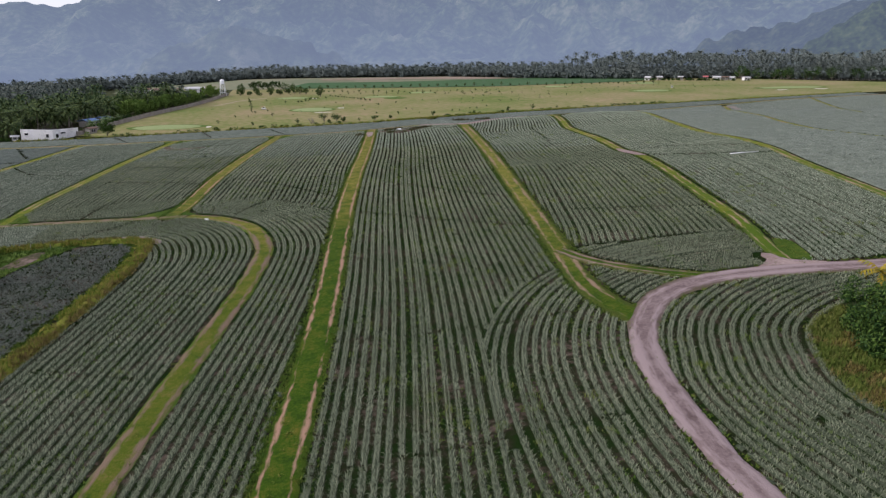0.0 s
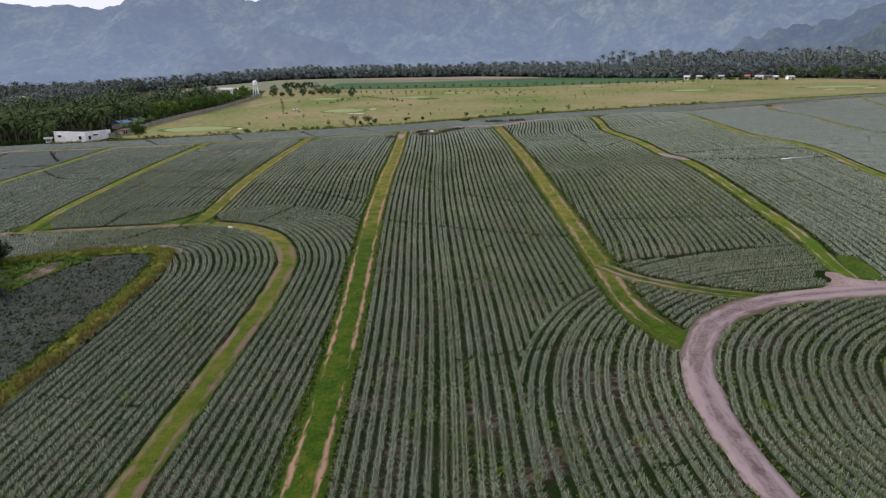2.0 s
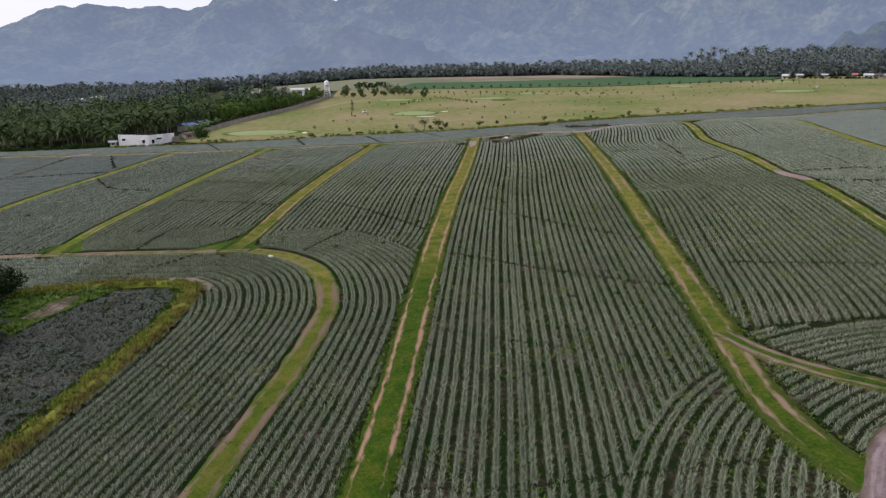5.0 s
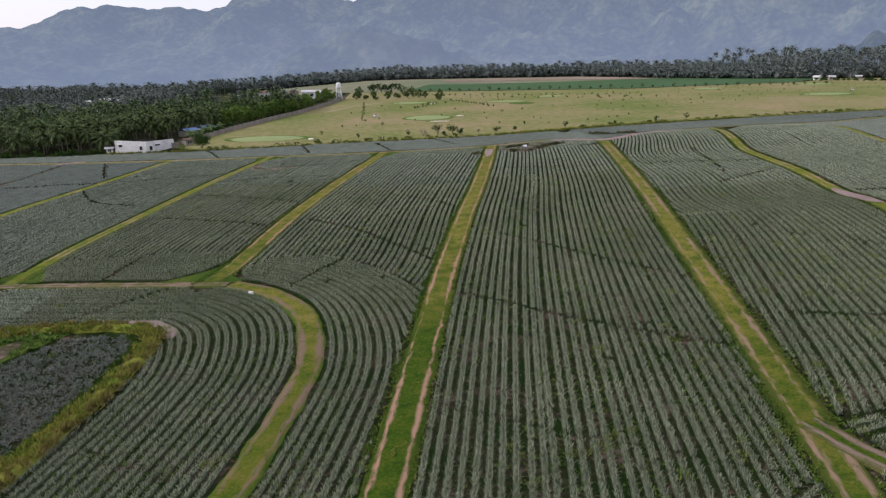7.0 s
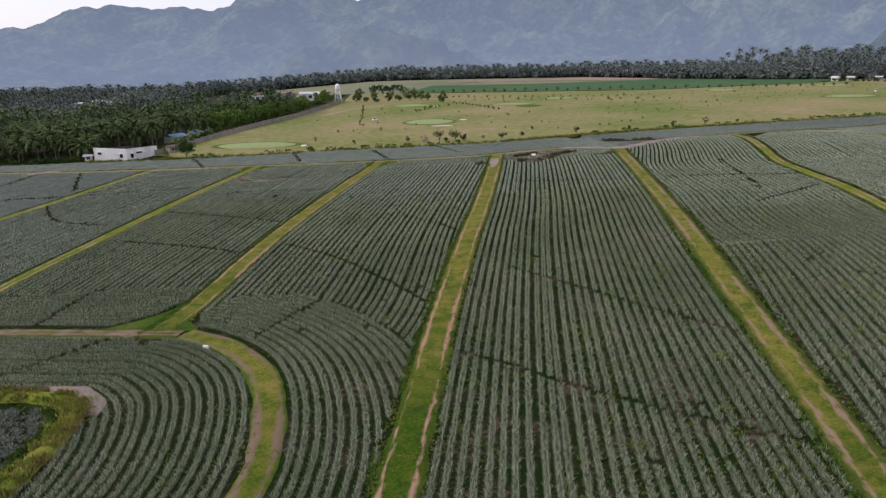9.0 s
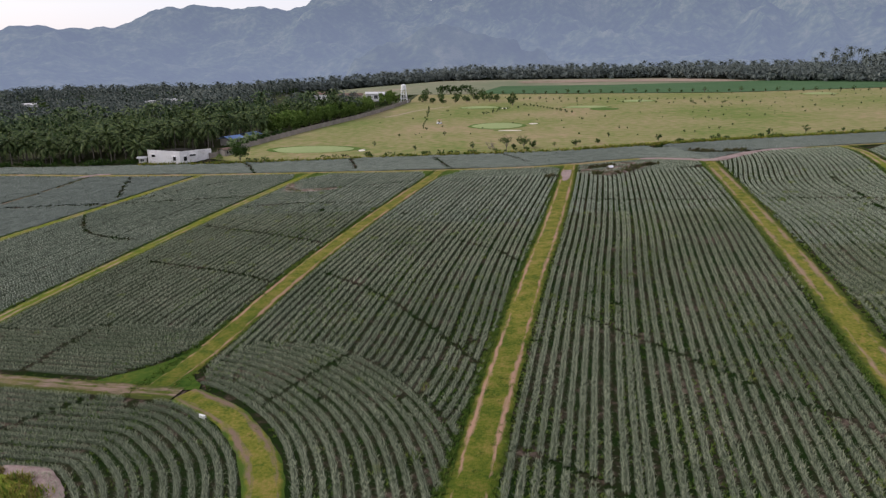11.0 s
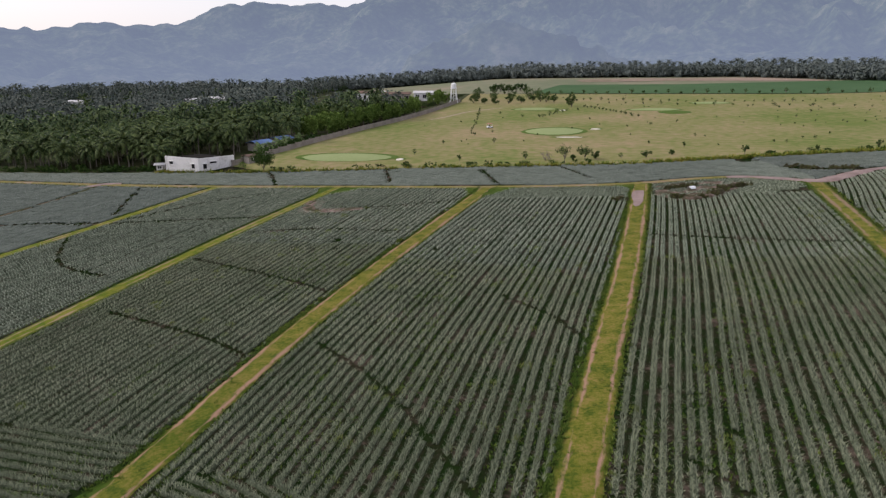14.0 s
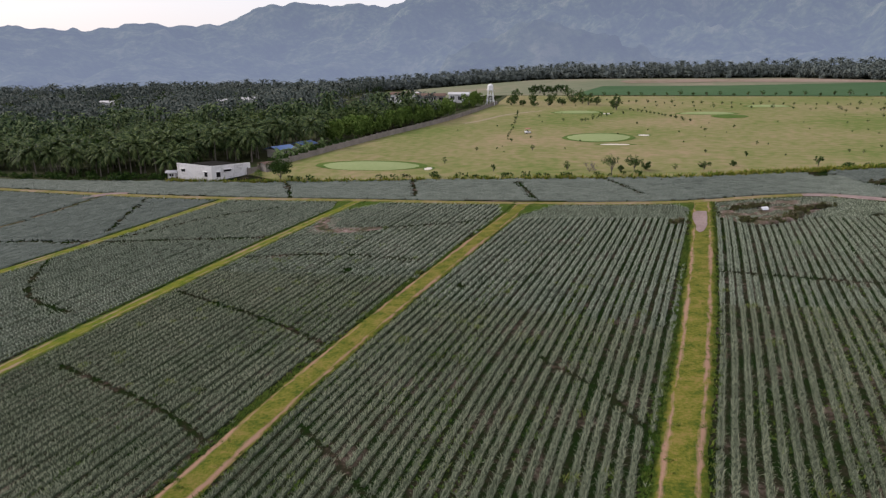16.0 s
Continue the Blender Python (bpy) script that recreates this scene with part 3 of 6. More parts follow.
for key, pts in TRACKS.items():
    stamp(pts, TRACK_LOOK[key][0] + 0.2, ord(key), 0.12)
stamp(TOP, 2.4, 41, 0.12)
stamp([(x + 0.35, y) for x, y in BEND[:6]], 1.15, 42, 0.12)
stamp([(x + 0.35, y) for x, y in BEND[5:]], 1.7, 42, 0.12)
stamp(SPUR, 1.6, 43)
stamp(ROAD[:7], 2.35, 44)
stamp(ROAD[6:], 1.65, 44)
stamp(VERGE, 1.75, 45)
stamp([(61, 90), (61.5, 86)], 2.2, 46)
stamp([(52, 309), (56, 304), (66, 304)], 1.8, 48, 0.8)
for k, corner in enumerate(JUNCTIONS):
    cx, cy = np.meshgrid(X0 + np.arange(NX) * CELL, Y0 + np.arange(NY) * CELL, indexing="ij")
    blocked |= inside(cx, cy, corner)
blocked |= inside(cx, cy, PIT_EDGE) & (fbm(cx / 3, cy / 3, 91, 2) < 0.52)
stamp([(-60.5, 267), (-58, 259), (-52, 256.5), (-46, 259)], 1.0, 59, 0.5)
for line in ([(-37, 152), (-34.5, 158)], [(-31, 150), (-33, 155)], [(-71, 154.5), (-69.5, 158)], [(-66, 154.5), (-68, 158)]):
    stamp(line, 1.6, 49)
# narrow drains cut across the rows
DRAINS_NEAR = [
    [(1, 110), (9, 105.5), (17, 101.5), (30, 95.5)],
    [(4, 139), (9, 135.5), (14, 131), (20, 126.5), (33, 118)],
    [(-27, 187), (-18, 179), (-9, 167.5), (0, 154)],
    [(-8, 204), (-1, 197), (3, 190)],
    [(10.9, 168), (18, 159.5), (25, 151), (32, 143), (37, 138)],
    [(-60.8, 195.2), (-42.2, 187.9), (-34.3, 183.2)],
    [(-62.7, 220.1), (-45.2, 211.9), (-33, 205.1)],
    [(-99, 234), (-89, 219), (-81, 213.2), (-72.7, 210)],
    [(-128, 241), (-115, 243.4), (-100.6, 244.2), (-94, 245.6), (-79, 248.6), (-63, 251.6)],
]
DRAINS_MIDDLE = [
    [(-65, 237.3), (-47.6, 241), (-32.6, 239)],
    [(-95.9, 248.5), (-87, 267.5), (-76.3, 278.3)],
    [(-103, 253.6), (-118, 284.7)],
    [(-58, 257), (-40, 262), (-27, 268), (-24, 276)],
    [(-21.2, 146), (-18.5, 152), (-15.1, 158.2)],
    [(-53, 133.6), (-48.3, 138.6), (-42, 146), (-39, 149.5)],
    [(-53.3, 152), (-52.1, 165.8)],
    [(-30.7, 104.4), (-20.6, 99)],
    [(-35, 80.5), (-20.1, 74.2)],
    [(-1.2, 78.9), (8, 78.2), (17.4, 78.6), (30, 79.5)],
    [(-3.7, 53.5), (10.3, 54.5), (27.2, 56.1)],
]
DRAINS_OUTER = [
    [(-90, 306), (-84, 297), (-80, 289)],
    [(-55.4, 310), (-52, 301), (-49, 292)],
    [(-28, 311), (-24, 300), (-20, 288.5)],
    [(-6, 313), (-3.6, 308.4), (2.9, 294.8)],
    [(59.3, 199), (67.6, 204), (76, 210)],
    [(78, 173), (87.4, 167.7), (96.7, 163.3), (104, 160.7), (108, 158)],
    [(69.5, 250), (66.7, 226), (64.7, 210)],
    [(42, 126), (56, 122), (68, 118)],
    [(12, 236), (30, 232), (44, 230)],
    [(50, 230), (66, 226), (78, 222)],
    [(80, 182), (94, 180), (108, 172)],
]
DRAINS = DRAINS_NEAR + DRAINS_MIDDLE + DRAINS_OUTER
for k, line in enumerate(DRAINS):
    stamp(line, 0.37 if line is DRAINS_NEAR[-1] else 0.24 if line[0][1] < 112 else 0.28, 70 + k, 0.02)


def line_rows(guide, offsets, poly, step):
    """Points along rows that run beside a guide line at the given distances, kept inside an outline and off the tracks."""
    g = smooth_line(guide, 0.4)
    n = normals_of(g)
    rough_g = g[::4]
    spots = []
    for off in offsets:
        q = g + n * off
        gap = np.min(np.hypot(q[:, None, 0] - rough_g[None, :, 0], q[:, None, 1] - rough_g[None, :, 1]), axis=1)
        q = q[gap > abs(off) - 0.12]
        if len(q) < 4:
            continue
        seg = np.hypot(*np.diff(q, axis=0).T)
        s = np.concatenate([[0], np.cumsum(seg)])
        at = np.arange(random.random() * step, s[-1], step)
        x, y = np.interp(at, s, q[:, 0]), np.interp(at, s, q[:, 1])
        big = seg[np.clip(np.searchsorted(s, at) - 1, 0, len(seg) - 1)] < 1.5
        d = np.gradient(np.stack([x, y], 1), axis=0) if len(at) > 2 else np.ones((len(at), 2))
        keep = big & inside(x, y, poly)
        stagger = 0.165 * (1 - 2 * (np.arange(len(at)) % 2))      # each bed holds two staggered lines
        long = np.maximum(np.hypot(d[:, 0], d[:, 1]), 1e-6)
        x, y = x + d[:, 1] / long * stagger, y - d[:, 0] / long * stagger
        spots.append(np.stack([x, y, np.arctan2(d[:, 1], d[:, 0]), stagger], 1)[keep])
    p = np.vstack(spots)
    i, j = ((p[:, 0] - X0) / CELL).astype(int), ((p[:, 1] - Y0) / CELL).astype(int)
    ok = (i >= 0) & (i < NX) & (j >= 0) & (j < NY)
    p, i, j = p[ok], i[ok], j[ok]
    p = p[~blocked[i, j]]
    if step < 0.2:      # thinner planting stands for the rows below the start
        p = p[p[:, 1] > np.where(p[:, 0] > 26, 34, 43)]
    bare = fbm(p[:, 0] / 2.2, p[:, 1] / 2.2, 17, 3) * 0.6 + fbm(p[:, 0] / 25, p[:, 1] / 25, 23, 2) * 0.4
    return p[bare < 0.79]


def rosette(leaves, rng, size=1.0, segments=2, upright=86, fall=34):
    """A pineapple plant: stiff pointed leaves that arch out from one base. Returns points and triangles."""
    pts, tris = [], []
    for k in range(leaves):
        f = (k + 0.5) / leaves
        a = k * 2.399 + rng.uniform(-0.3, 0.3)
        length, lift = size * (0.62 + 0.12 * f) * rng.uniform(0.8, 1.15), math.radians(upright - fall * f + rng.uniform(-8, 8))
        w = (0.021 if segments == 2 else 0.045) * size
        d, side = np.array([math.cos(a), math.sin(a)]), np.array([-math.sin(a), math.cos(a)])
        base = len(pts)
        mid = (d * math.cos(lift) * length * 0.5, math.sin(lift) * length * 0.5 + 0.06)
        low = lift - math.radians(24)
        tip = (mid[0] + d * math.cos(low) * length * 0.55, mid[1] + math.sin(low) * length * 0.55)
        if segments == 2:
            pts += [(0, 0, 0.02), (*(mid[0] + side * w), mid[1]), (*(mid[0] - side * w), mid[1]), (*tip[0], tip[1])]
            tris += [(base, base + 2, base + 1), (base + 1, base + 2, base + 3)]
        else:
            pts += [(*(side * w), 0.1), (*(-side * w), 0.1), (*tip[0], tip[1])]
            tris += [(base, base + 1, base + 2)]
    return np.array(pts), np.array(tris)


def scatter(name, spots, templates, rng, size=(0.85, 1.15), sink=0.0, wobble=0.06, lean=0.0):
    """Joins copies of templates at spots (x, y, heading) into one mesh that stands on the land."""
    verts, faces, base = [], [], 0
    pick = rng.integers(0, len(templates), len(spots))
    for k, (tp, tf) in enumerate(templates):
        s = spots[pick == k]
        m = len(s)
        if not m:
            continue
        ang, sc = rng.uniform(0, 2 * np.pi, m), rng.uniform(*size, m)
        x, y = s[:, 0] + rng.normal(0, wobble, m), s[:, 1] + rng.normal(0, wobble, m)
        c, t = np.cos(ang)[:, None] * sc[:, None], np.sin(ang)[:, None] * sc[:, None]
        lx, ly = rng.normal(0, lean, m)[:, None], rng.normal(0, lean, m)[:, None]
        h = tp[None, :, 2] * sc[:, None]
        px = x[:, None] + tp[None, :, 0] * c - tp[None, :, 1] * t + lx * h
        py = y[:, None] + tp[None, :, 0] * t + tp[None, :, 1] * c + ly * h
        pz = (ground_z(x, y) - sink)[:, None] + h
        verts.append(np.stack([px, py, pz], -1).reshape(-1, 3))
        faces.append((tf[None] + (base + np.arange(m) * len(tp))[:, None, None]).reshape(-1, tf.shape[1]))
        base += m * len(tp)
    return grid_mesh(name, np.vstack(verts), np.vstack(faces))


rng = np.random.default_rng(11)
NEAR = [rosette(7, rng, 0.7, 2, 84, 42) for _ in range(5)]
MID = [rosette(6, rng, 0.7, 1, 82, 42) for _ in range(4)]
FAR = [rosette(6, rng, 0.72, 1, 80, 42) for _ in range(3)]
CROWD = [rosette(8, rng, 0.74, 1, 82, 46) for _ in range(4)]
PITCH = 1.1
PLANTS = []
for k, (tp, tf) in enumerate(NEAR):
    PLANTS.append(thing("pineapple_plant", grid_mesh("pineapple_plant", tp, tf), PINE, "spiky grey-green pineapple plant in a planted row", "pineapple plant", "", "nearest pineapple plants"))
    PLANTS[-1].matrix_basis = pose(4 + 1.1 * k, 33, gz(4 + 1.1 * k, 33))
beds = []


def block(poly, guide, lo, hi, detail, step, label, single=False):
    offsets = np.arange(lo, hi, PITCH)
    spots = line_rows(guide, offsets + rng.normal(0, 0.065, len(offsets)), poly, step)
    if single:
        far_off = np.argsort(np.hypot(spots[:, 0] - 8, (spots[:, 1] - 62) * 0.8))
        for k in far_off[:300]:
            plant = copy_thing(PLANTS[k % 5], pose(spots[k, 0], spots[k, 1], gz(spots[k, 0], spots[k, 1]), 0, 0, rng.uniform(0, 360)))
        spots = spots[np.sort(far_off[300:])]
    every = 5 if step < 0.2 else 4 if step < 0.45 else 2 if step < 1 else 1
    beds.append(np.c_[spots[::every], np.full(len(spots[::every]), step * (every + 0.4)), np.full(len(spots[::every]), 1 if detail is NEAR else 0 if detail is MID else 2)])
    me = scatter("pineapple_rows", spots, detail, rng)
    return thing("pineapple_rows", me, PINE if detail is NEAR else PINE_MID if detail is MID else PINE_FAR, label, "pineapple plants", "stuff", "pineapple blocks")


def lane(key, lo, hi):
    return [p for p in TRACKS[key] if lo <= p[1] <= hi]


GREY = "rows of grey-green pineapple plants in dark soil"
d_line, e_line = TRACKS["d"], TRACKS["e"]
ARC = [(14.5, 10), (14.5, 62), (16, 75), (20, 84), (25.5, 91), (33, 97)]
# middle block, split near and far
block(lane("d", 0, 216) + [(9, 222), (45.3, 222)] + lane("e", 98, 216)[::-1] + ARC[::-1], d_line, 2.75, 60, NEAR, 0.16, GREY, True)
block([(9, 222)] + lane("d", 223, 260) + [(13, 270), (49.5, 272)] + lane("e", 223, 270)[::-1] + [(45.3, 222)], d_line, 2.75, 60, MID, 0.28, GREY)
# curved rows inside the road bend
block(ARC + [(33, 90), (36, 72)] + [(31, 60), (31, 10)], ROAD, 2.3, 24, NEAR, 0.16, "curved rows of grey-green pineapple plants inside the road bend")
block([(35, 101), (37, 97.5), (41, 92), (48, 86.5), (44, 83), (38, 78.5), (35.5, 75), (33, 90)], ROAD, 2.3, 22, NEAR, 0.16, "short wedge of pineapple rows beside the dirt road")
# beyond the road, round the bushy bank
BANK_FOOT = [(53, 5), (49.5, 40), (47.5, 54), (49, 60.5), (52, 66.5), (58, 71), (66, 73.3), (90, 73), (130, 74)]
block([(31, 5), (31, 60), (33, 68), (36, 75), (41, 81), (49, 84), (84, 81), (130, 82), (130, 74), (66, 73), (58, 71), (52, 66.5), (49, 60.5), (47.5, 54), (49.5, 40), (53, 5)], BANK_FOOT, -26, -0.3, NEAR, 0.16, "rows of pineapple plants curving round a bushy bank")
# the lower ends of these blocks, under the start of the flight
LOW = "lower ends of the pineapple rows in dark soil"
block([(-10, 8), (-6.9, 43), (14.5, 43), (14.5, 8)], d_line, 2.75, 60, MID, 0.4, LOW)
block([(14.5, 8), (14.5, 43), (26, 43), (26, 34), (33, 34), (34.5, 8)], ROAD, 2.3, 24, MID, 0.4, LOW)
block([(33, 8), (33, 34), (50, 34), (52.5, 8)], BANK_FOOT, -26, -0.3, MID, 0.4, LOW)
block([(-28, 8), (-22, 43), (-6.9, 43), (-10, 8)], BEND, -27.0, -2.0, MID, 0.4, LOW)
block([(-55, 8), (-49.5, 43), (-23, 43), (-28, 8)], BEND, 2.0, 34, MID, 0.4, LOW)
# right-hand blocks
block([(35.5, 104)] + lane("e", 110, 186) + [(43, 195), (75.8, 195)] + lane("f", 106, 185)[::-1] + [(66.8, 104.3)], TRACKS["f"], -59.95, -2.0, NEAR, 0.18, GREY)
block([(43, 195)] + lane("e", 200, 283) + [(52, 281.5), (57, 286), (64, 294.5), (72, 301.5), (92, 305)] + lane("f", 196, 300)[::-1] + [(75.8, 195)], TRACKS["f"], -59.95, -2.0, MID, 0.3, GREY)
block([(36, 103), (48, 103), (64, 104.5), (61.5, 87), (50, 85), (41, 92)], ROAD, 2.6, 24, NEAR, 0.16, "headland pineapple rows along the grass spur")
block(lane("f", 86, 306) + [(112, 316), (130, 318)] + lane("g", 90, 300)[::-1] + [(95, 86), (75, 85)], TRACKS["f"], 2.5, 46, MID, 0.32, GREY)
block(lane("g", 90, 318) + [(146, 325), (173, 340), (196, 350)] + lane("h", 120, 345)[::-1] + [(165, 95), (110, 87)], TRACKS["g"] + [(138, 350), (148, 390)], 2.3, 75, FAR, 0.72, GREY)
block(lane("h", 120, 346) + [(207, 352), (254, 373), (330, 391), (330, 120)], [(170, 20)] + TRACKS["h"] + [(215, 385), (240, 450)], 1.5, 175, FAR, 1.3, GREY)
# blocks to the left of the middle
ARC_L = [(-32, 153), (-28, 161.5), (-20, 161), (-11, 155), (-4.5, 146.5), (0, 140)]
block(ARC_L + lane("d", 150, 216) + lane("c", 160, 225)[::-1], TRACKS["c"], 2.65, 50, NEAR, 0.16, GREY)
block([(-28.5, 222), (8, 213)] + lane("d", 216, 260) + [(13, 270), (-23.4, 270)] + lane("c", 225, 268)[::-1], TRACKS["c"], 2.65, 50, MID, 0.28, GREY)
block(ARC_L[::-1] + [(-31, 148), (-24, 144), (-18, 137), (-15, 129), (-13, 119), (-14, 107), (-17, 84), (-22, 50), (-28, 5), (-12, 5), (-6, 48), (-2, 95), (0, 125)], BEND, -27.0, -2.0, NEAR, 0.16, "pineapple rows sweeping round the bend of the grass track")
block([(-160, 155), (-110, 153), (-58, 151), (-58, 134), (-130, 134), (-160, 136)], BEND, 2.0, 34, MID, 0.26, "pineapple rows below the cross track")
block([(-58, 151), (-31, 148), (-24, 144), (-18, 137), (-15, 129), (-13, 119), (-14, 107), (-17, 84), (-22, 50), (-28, 5), (-55, 5), (-52, 28), (-43, 66), (-36.5, 98), (-34.6, 113), (-34.2, 127), (-36.5, 133.5), (-47, 136), (-58, 134)], BEND, 2.0, 34, NEAR, 0.16, "curved pineapple rows inside the bending grass track")
block([(-68, 166), (-49, 167), (-33, 165)] + lane("c", 170, 225) + [(-28, 230), (-65, 230)] + lane("b", 170, 225)[::-1], TRACKS["b"], 2.4, 50, NEAR, 0.16, GREY)
block([(-65, 230), (-28, 230)] + lane("c", 231, 290) + lane("b", 231, 290)[::-1], TRACKS["b"], 2.4, 50, MID, 0.28, GREY)
block([(-69, 152), (-68, 166), (-49, 167), (-33, 165), (-34, 149)], BEND, -19.15, -2.0, NEAR, 0.16, "headland pineapple rows beside the cross track")
block(lane("a", 146, 290) + lane("b", 150, 290)[::-1], TRACKS["b"], -49.6, -2.0, MID, 0.3, GREY)
block(lane("a", 146, 290) + [(-175, 294), (-205, 296), (-205, 162), (-110, 155)], TRACKS["a"], -149.7, -2.0, FAR, 0.75, GREY)
# top strip along the cross track
block([(-215, 310)] + EDGE[2:] + [(330, 397), (254, 379), (205, 358), (175, 347), (146, 331), (112, 317), (89, 310), (72, 306), (64, 299), (57, 291), (52, 286.5), (46, 291.3), (38, 295.8), (14, 289), (0, 287), (-61, 289), (-133, 292), (-175, 296), (-215, 298)], TOP, -34.6, -2.0, FAR, 0.6, "strip of pineapple plants along the far edge of the field")
# headlands across the top of the blocks
for poly in ([(-23.4, 270), (13, 270), (14, 284), (-22, 284)], [(13, 270), (49.5, 272), (50.5, 282), (46, 286.5), (38, 291), (27, 290), (14, 285)]):
    block(poly, TOP, 2.3, 26, MID, 0.5, "headland pineapple rows along the cross track")
# the dense lower leaves that close each row; near ones carry painted shade
all_beds = np.vstack(beds)
for near_rows, half_width, height, mat, label in ((1, 0.28, 0.17, BED, "dense lower leaves along the pineapple rows, shade in their colour"), (0, 0.31, 0.24, BED_TOP, "dense packed leaves along the pineapple rows"), (2, 0.4, 0.34, BED_FAR, "grey-green pineapple foliage closing the far rows")):
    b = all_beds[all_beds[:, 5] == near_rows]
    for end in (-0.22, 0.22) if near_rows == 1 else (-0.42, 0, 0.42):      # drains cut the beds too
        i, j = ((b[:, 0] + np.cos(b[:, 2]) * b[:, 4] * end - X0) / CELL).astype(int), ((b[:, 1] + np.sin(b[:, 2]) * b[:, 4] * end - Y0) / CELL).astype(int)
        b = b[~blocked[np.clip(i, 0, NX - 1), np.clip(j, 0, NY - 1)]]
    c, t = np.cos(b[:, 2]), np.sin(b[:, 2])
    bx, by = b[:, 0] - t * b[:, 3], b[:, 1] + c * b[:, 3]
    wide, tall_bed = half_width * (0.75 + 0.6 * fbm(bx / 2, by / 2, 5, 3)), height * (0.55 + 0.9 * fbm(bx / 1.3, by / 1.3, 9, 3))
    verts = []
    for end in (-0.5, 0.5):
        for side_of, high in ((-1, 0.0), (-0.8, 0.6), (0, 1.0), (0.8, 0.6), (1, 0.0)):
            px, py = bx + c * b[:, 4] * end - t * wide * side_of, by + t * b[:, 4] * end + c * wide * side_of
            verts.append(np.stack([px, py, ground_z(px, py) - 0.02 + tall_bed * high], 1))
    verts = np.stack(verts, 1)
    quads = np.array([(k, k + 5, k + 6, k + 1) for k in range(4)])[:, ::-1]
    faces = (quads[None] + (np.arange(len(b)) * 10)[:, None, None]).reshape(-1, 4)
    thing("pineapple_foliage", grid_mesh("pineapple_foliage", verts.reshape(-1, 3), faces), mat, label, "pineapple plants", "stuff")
# dense unkempt plot inside the verge
PLOT = [(-40, 131), (-37.5, 129.5), (-36.4, 126), (-36.5, 113), (-38.8, 97), (-41.3, 82), (-45.3, 65), (-50.3, 47), (-55.3, 28), (-120, 28), (-90, 80), (-58, 102), (-52, 121), (-47, 130)]
p_x, p_y = rng.uniform(-95, -35, 38000), rng.uniform(34, 131, 38000)
keep = inside(p_x, p_y, PLOT)
thing("pineapple_plot", scatter("pineapple_plot", np.stack([p_x, p_y, p_x * 0], 1)[keep], CROWD, rng, (0.8, 1.25), 0, 0.07, 0.3), PLOT_LEAF, "dense crowded pineapple plot without clear rows", "pineapple plants", "stuff")


def tuft(blades, rng, height=0.7, spread=0.35, width=0.06):
    pts, tris = [], []
    for k in range(blades):
        a, r = rng.uniform(0, 2 * math.pi), rng.uniform(0, spread)
        d = np.array([math.cos(a), math.sin(a)])
        s = np.array([-d[1], d[0]]) * width
        h = height * rng.uniform(0.5, 1.1)
        b = len(pts)
        pts += [(*(d * r * 0.5 + s), 0), (*(d * r * 0.5 - s), 0), (*(d * (r + h * rng.uniform(0.2, 0.7))), h)]
        tris.append((b, b + 1, b + 2))
    return np.array(pts), np.array(tris)


def sod(blades, rng, radius=0.55, height=0.55):
    """A soft cushion of leaning grass blades."""
    pts, tris = [], []
    for k in range(blades):
        a, r = rng.uniform(0, 2 * math.pi), radius * math.sqrt(rng.uniform(0, 1))
        top = height * (1 - (r / radius) ** 2) * rng.uniform(0.6, 1.1) + 0.08
        c = np.array([math.cos(a) * r, math.sin(a) * r])
        b = rng.uniform(0, 2 * math.pi)
        o, s = np.array([math.cos(b), math.sin(b)]) * 0.22, np.array([-math.sin(b), math.cos(b)]) * 0.05
        n = len(pts)
        pts += [(*(c + s), top * 0.3), (*(c - s), top * 0.3), (*(c + o), top)]
        tris.append((n, n + 1, n + 2))
    return np.array(pts), np.array(tris)


def along(line, half, count, rng, shape=1.0):
    line = smooth_line(line, 0.3)
    k = rng.integers(0, len(line), count)
    n = normals_of(line)[k]
    u = rng.uniform(-1, 1, count)
    u = np.sign(u) * np.abs(u) ** shape * half
    return np.stack([line[k, 0] + n[:, 0] * u, line[k, 1] + n[:, 1] * u, u * 0], 1)


SODS = [sod(20, rng) for _ in range(5)]
g = along([(x + 0.25, y) for x, y in VERGE], 1.1, 3900, rng)
g = g[fbm(g[:, 0] / 1.6, g[:, 1] / 1.6, 53, 2) > 0.36]
BUSHY = [sod(26, rng, 0.6, 0.6) for _ in range(5)]
g_line = smooth_line(VERGE, 0.5)
side = np.array([g_line[np.argmin(np.hypot(g_line[:, 0] - p[0], g_line[:, 1] - p[1]))] for p in g])
outer = np.where(g[:, 1] > 128, g[:, 1] - side[:, 1], g[:, 0] - side[:, 0]) + rng.normal(0, 0.4, len(g)) + 1.2 * (fbm(g[:, 0] / 4, g[:, 1] / 4, 77) - 0.5)
for pick, mat, label in ((outer < 0.45, TALL, "tall yellow-green grass on the bank round the dense plot"), (outer >= 0.45, BROWN_GRASS, "brown dry grass along the outer foot of the bank")):
    thing("tall_grass", scatter("tall_grass", g[pick], BUSHY, rng, (0.4, 1.5), -0.2, 0.3), mat, label, "grass", "stuff")
dark = along([(-42, 131.2), (-38, 130), (-36.4, 126), (-36.6, 113), (-38.8, 97), (-41.3, 82), (-45.3, 65), (-50.3, 47), (-55.3, 28)], 0.45, 1500, rng)
thing("plot_edge_weeds", scatter("plot_edge_weeds", dark, SODS, rng, (0.4, 0.9)), GAP_WEED, "dark green weeds along the edge of the dense plot", "weeds", "stuff")
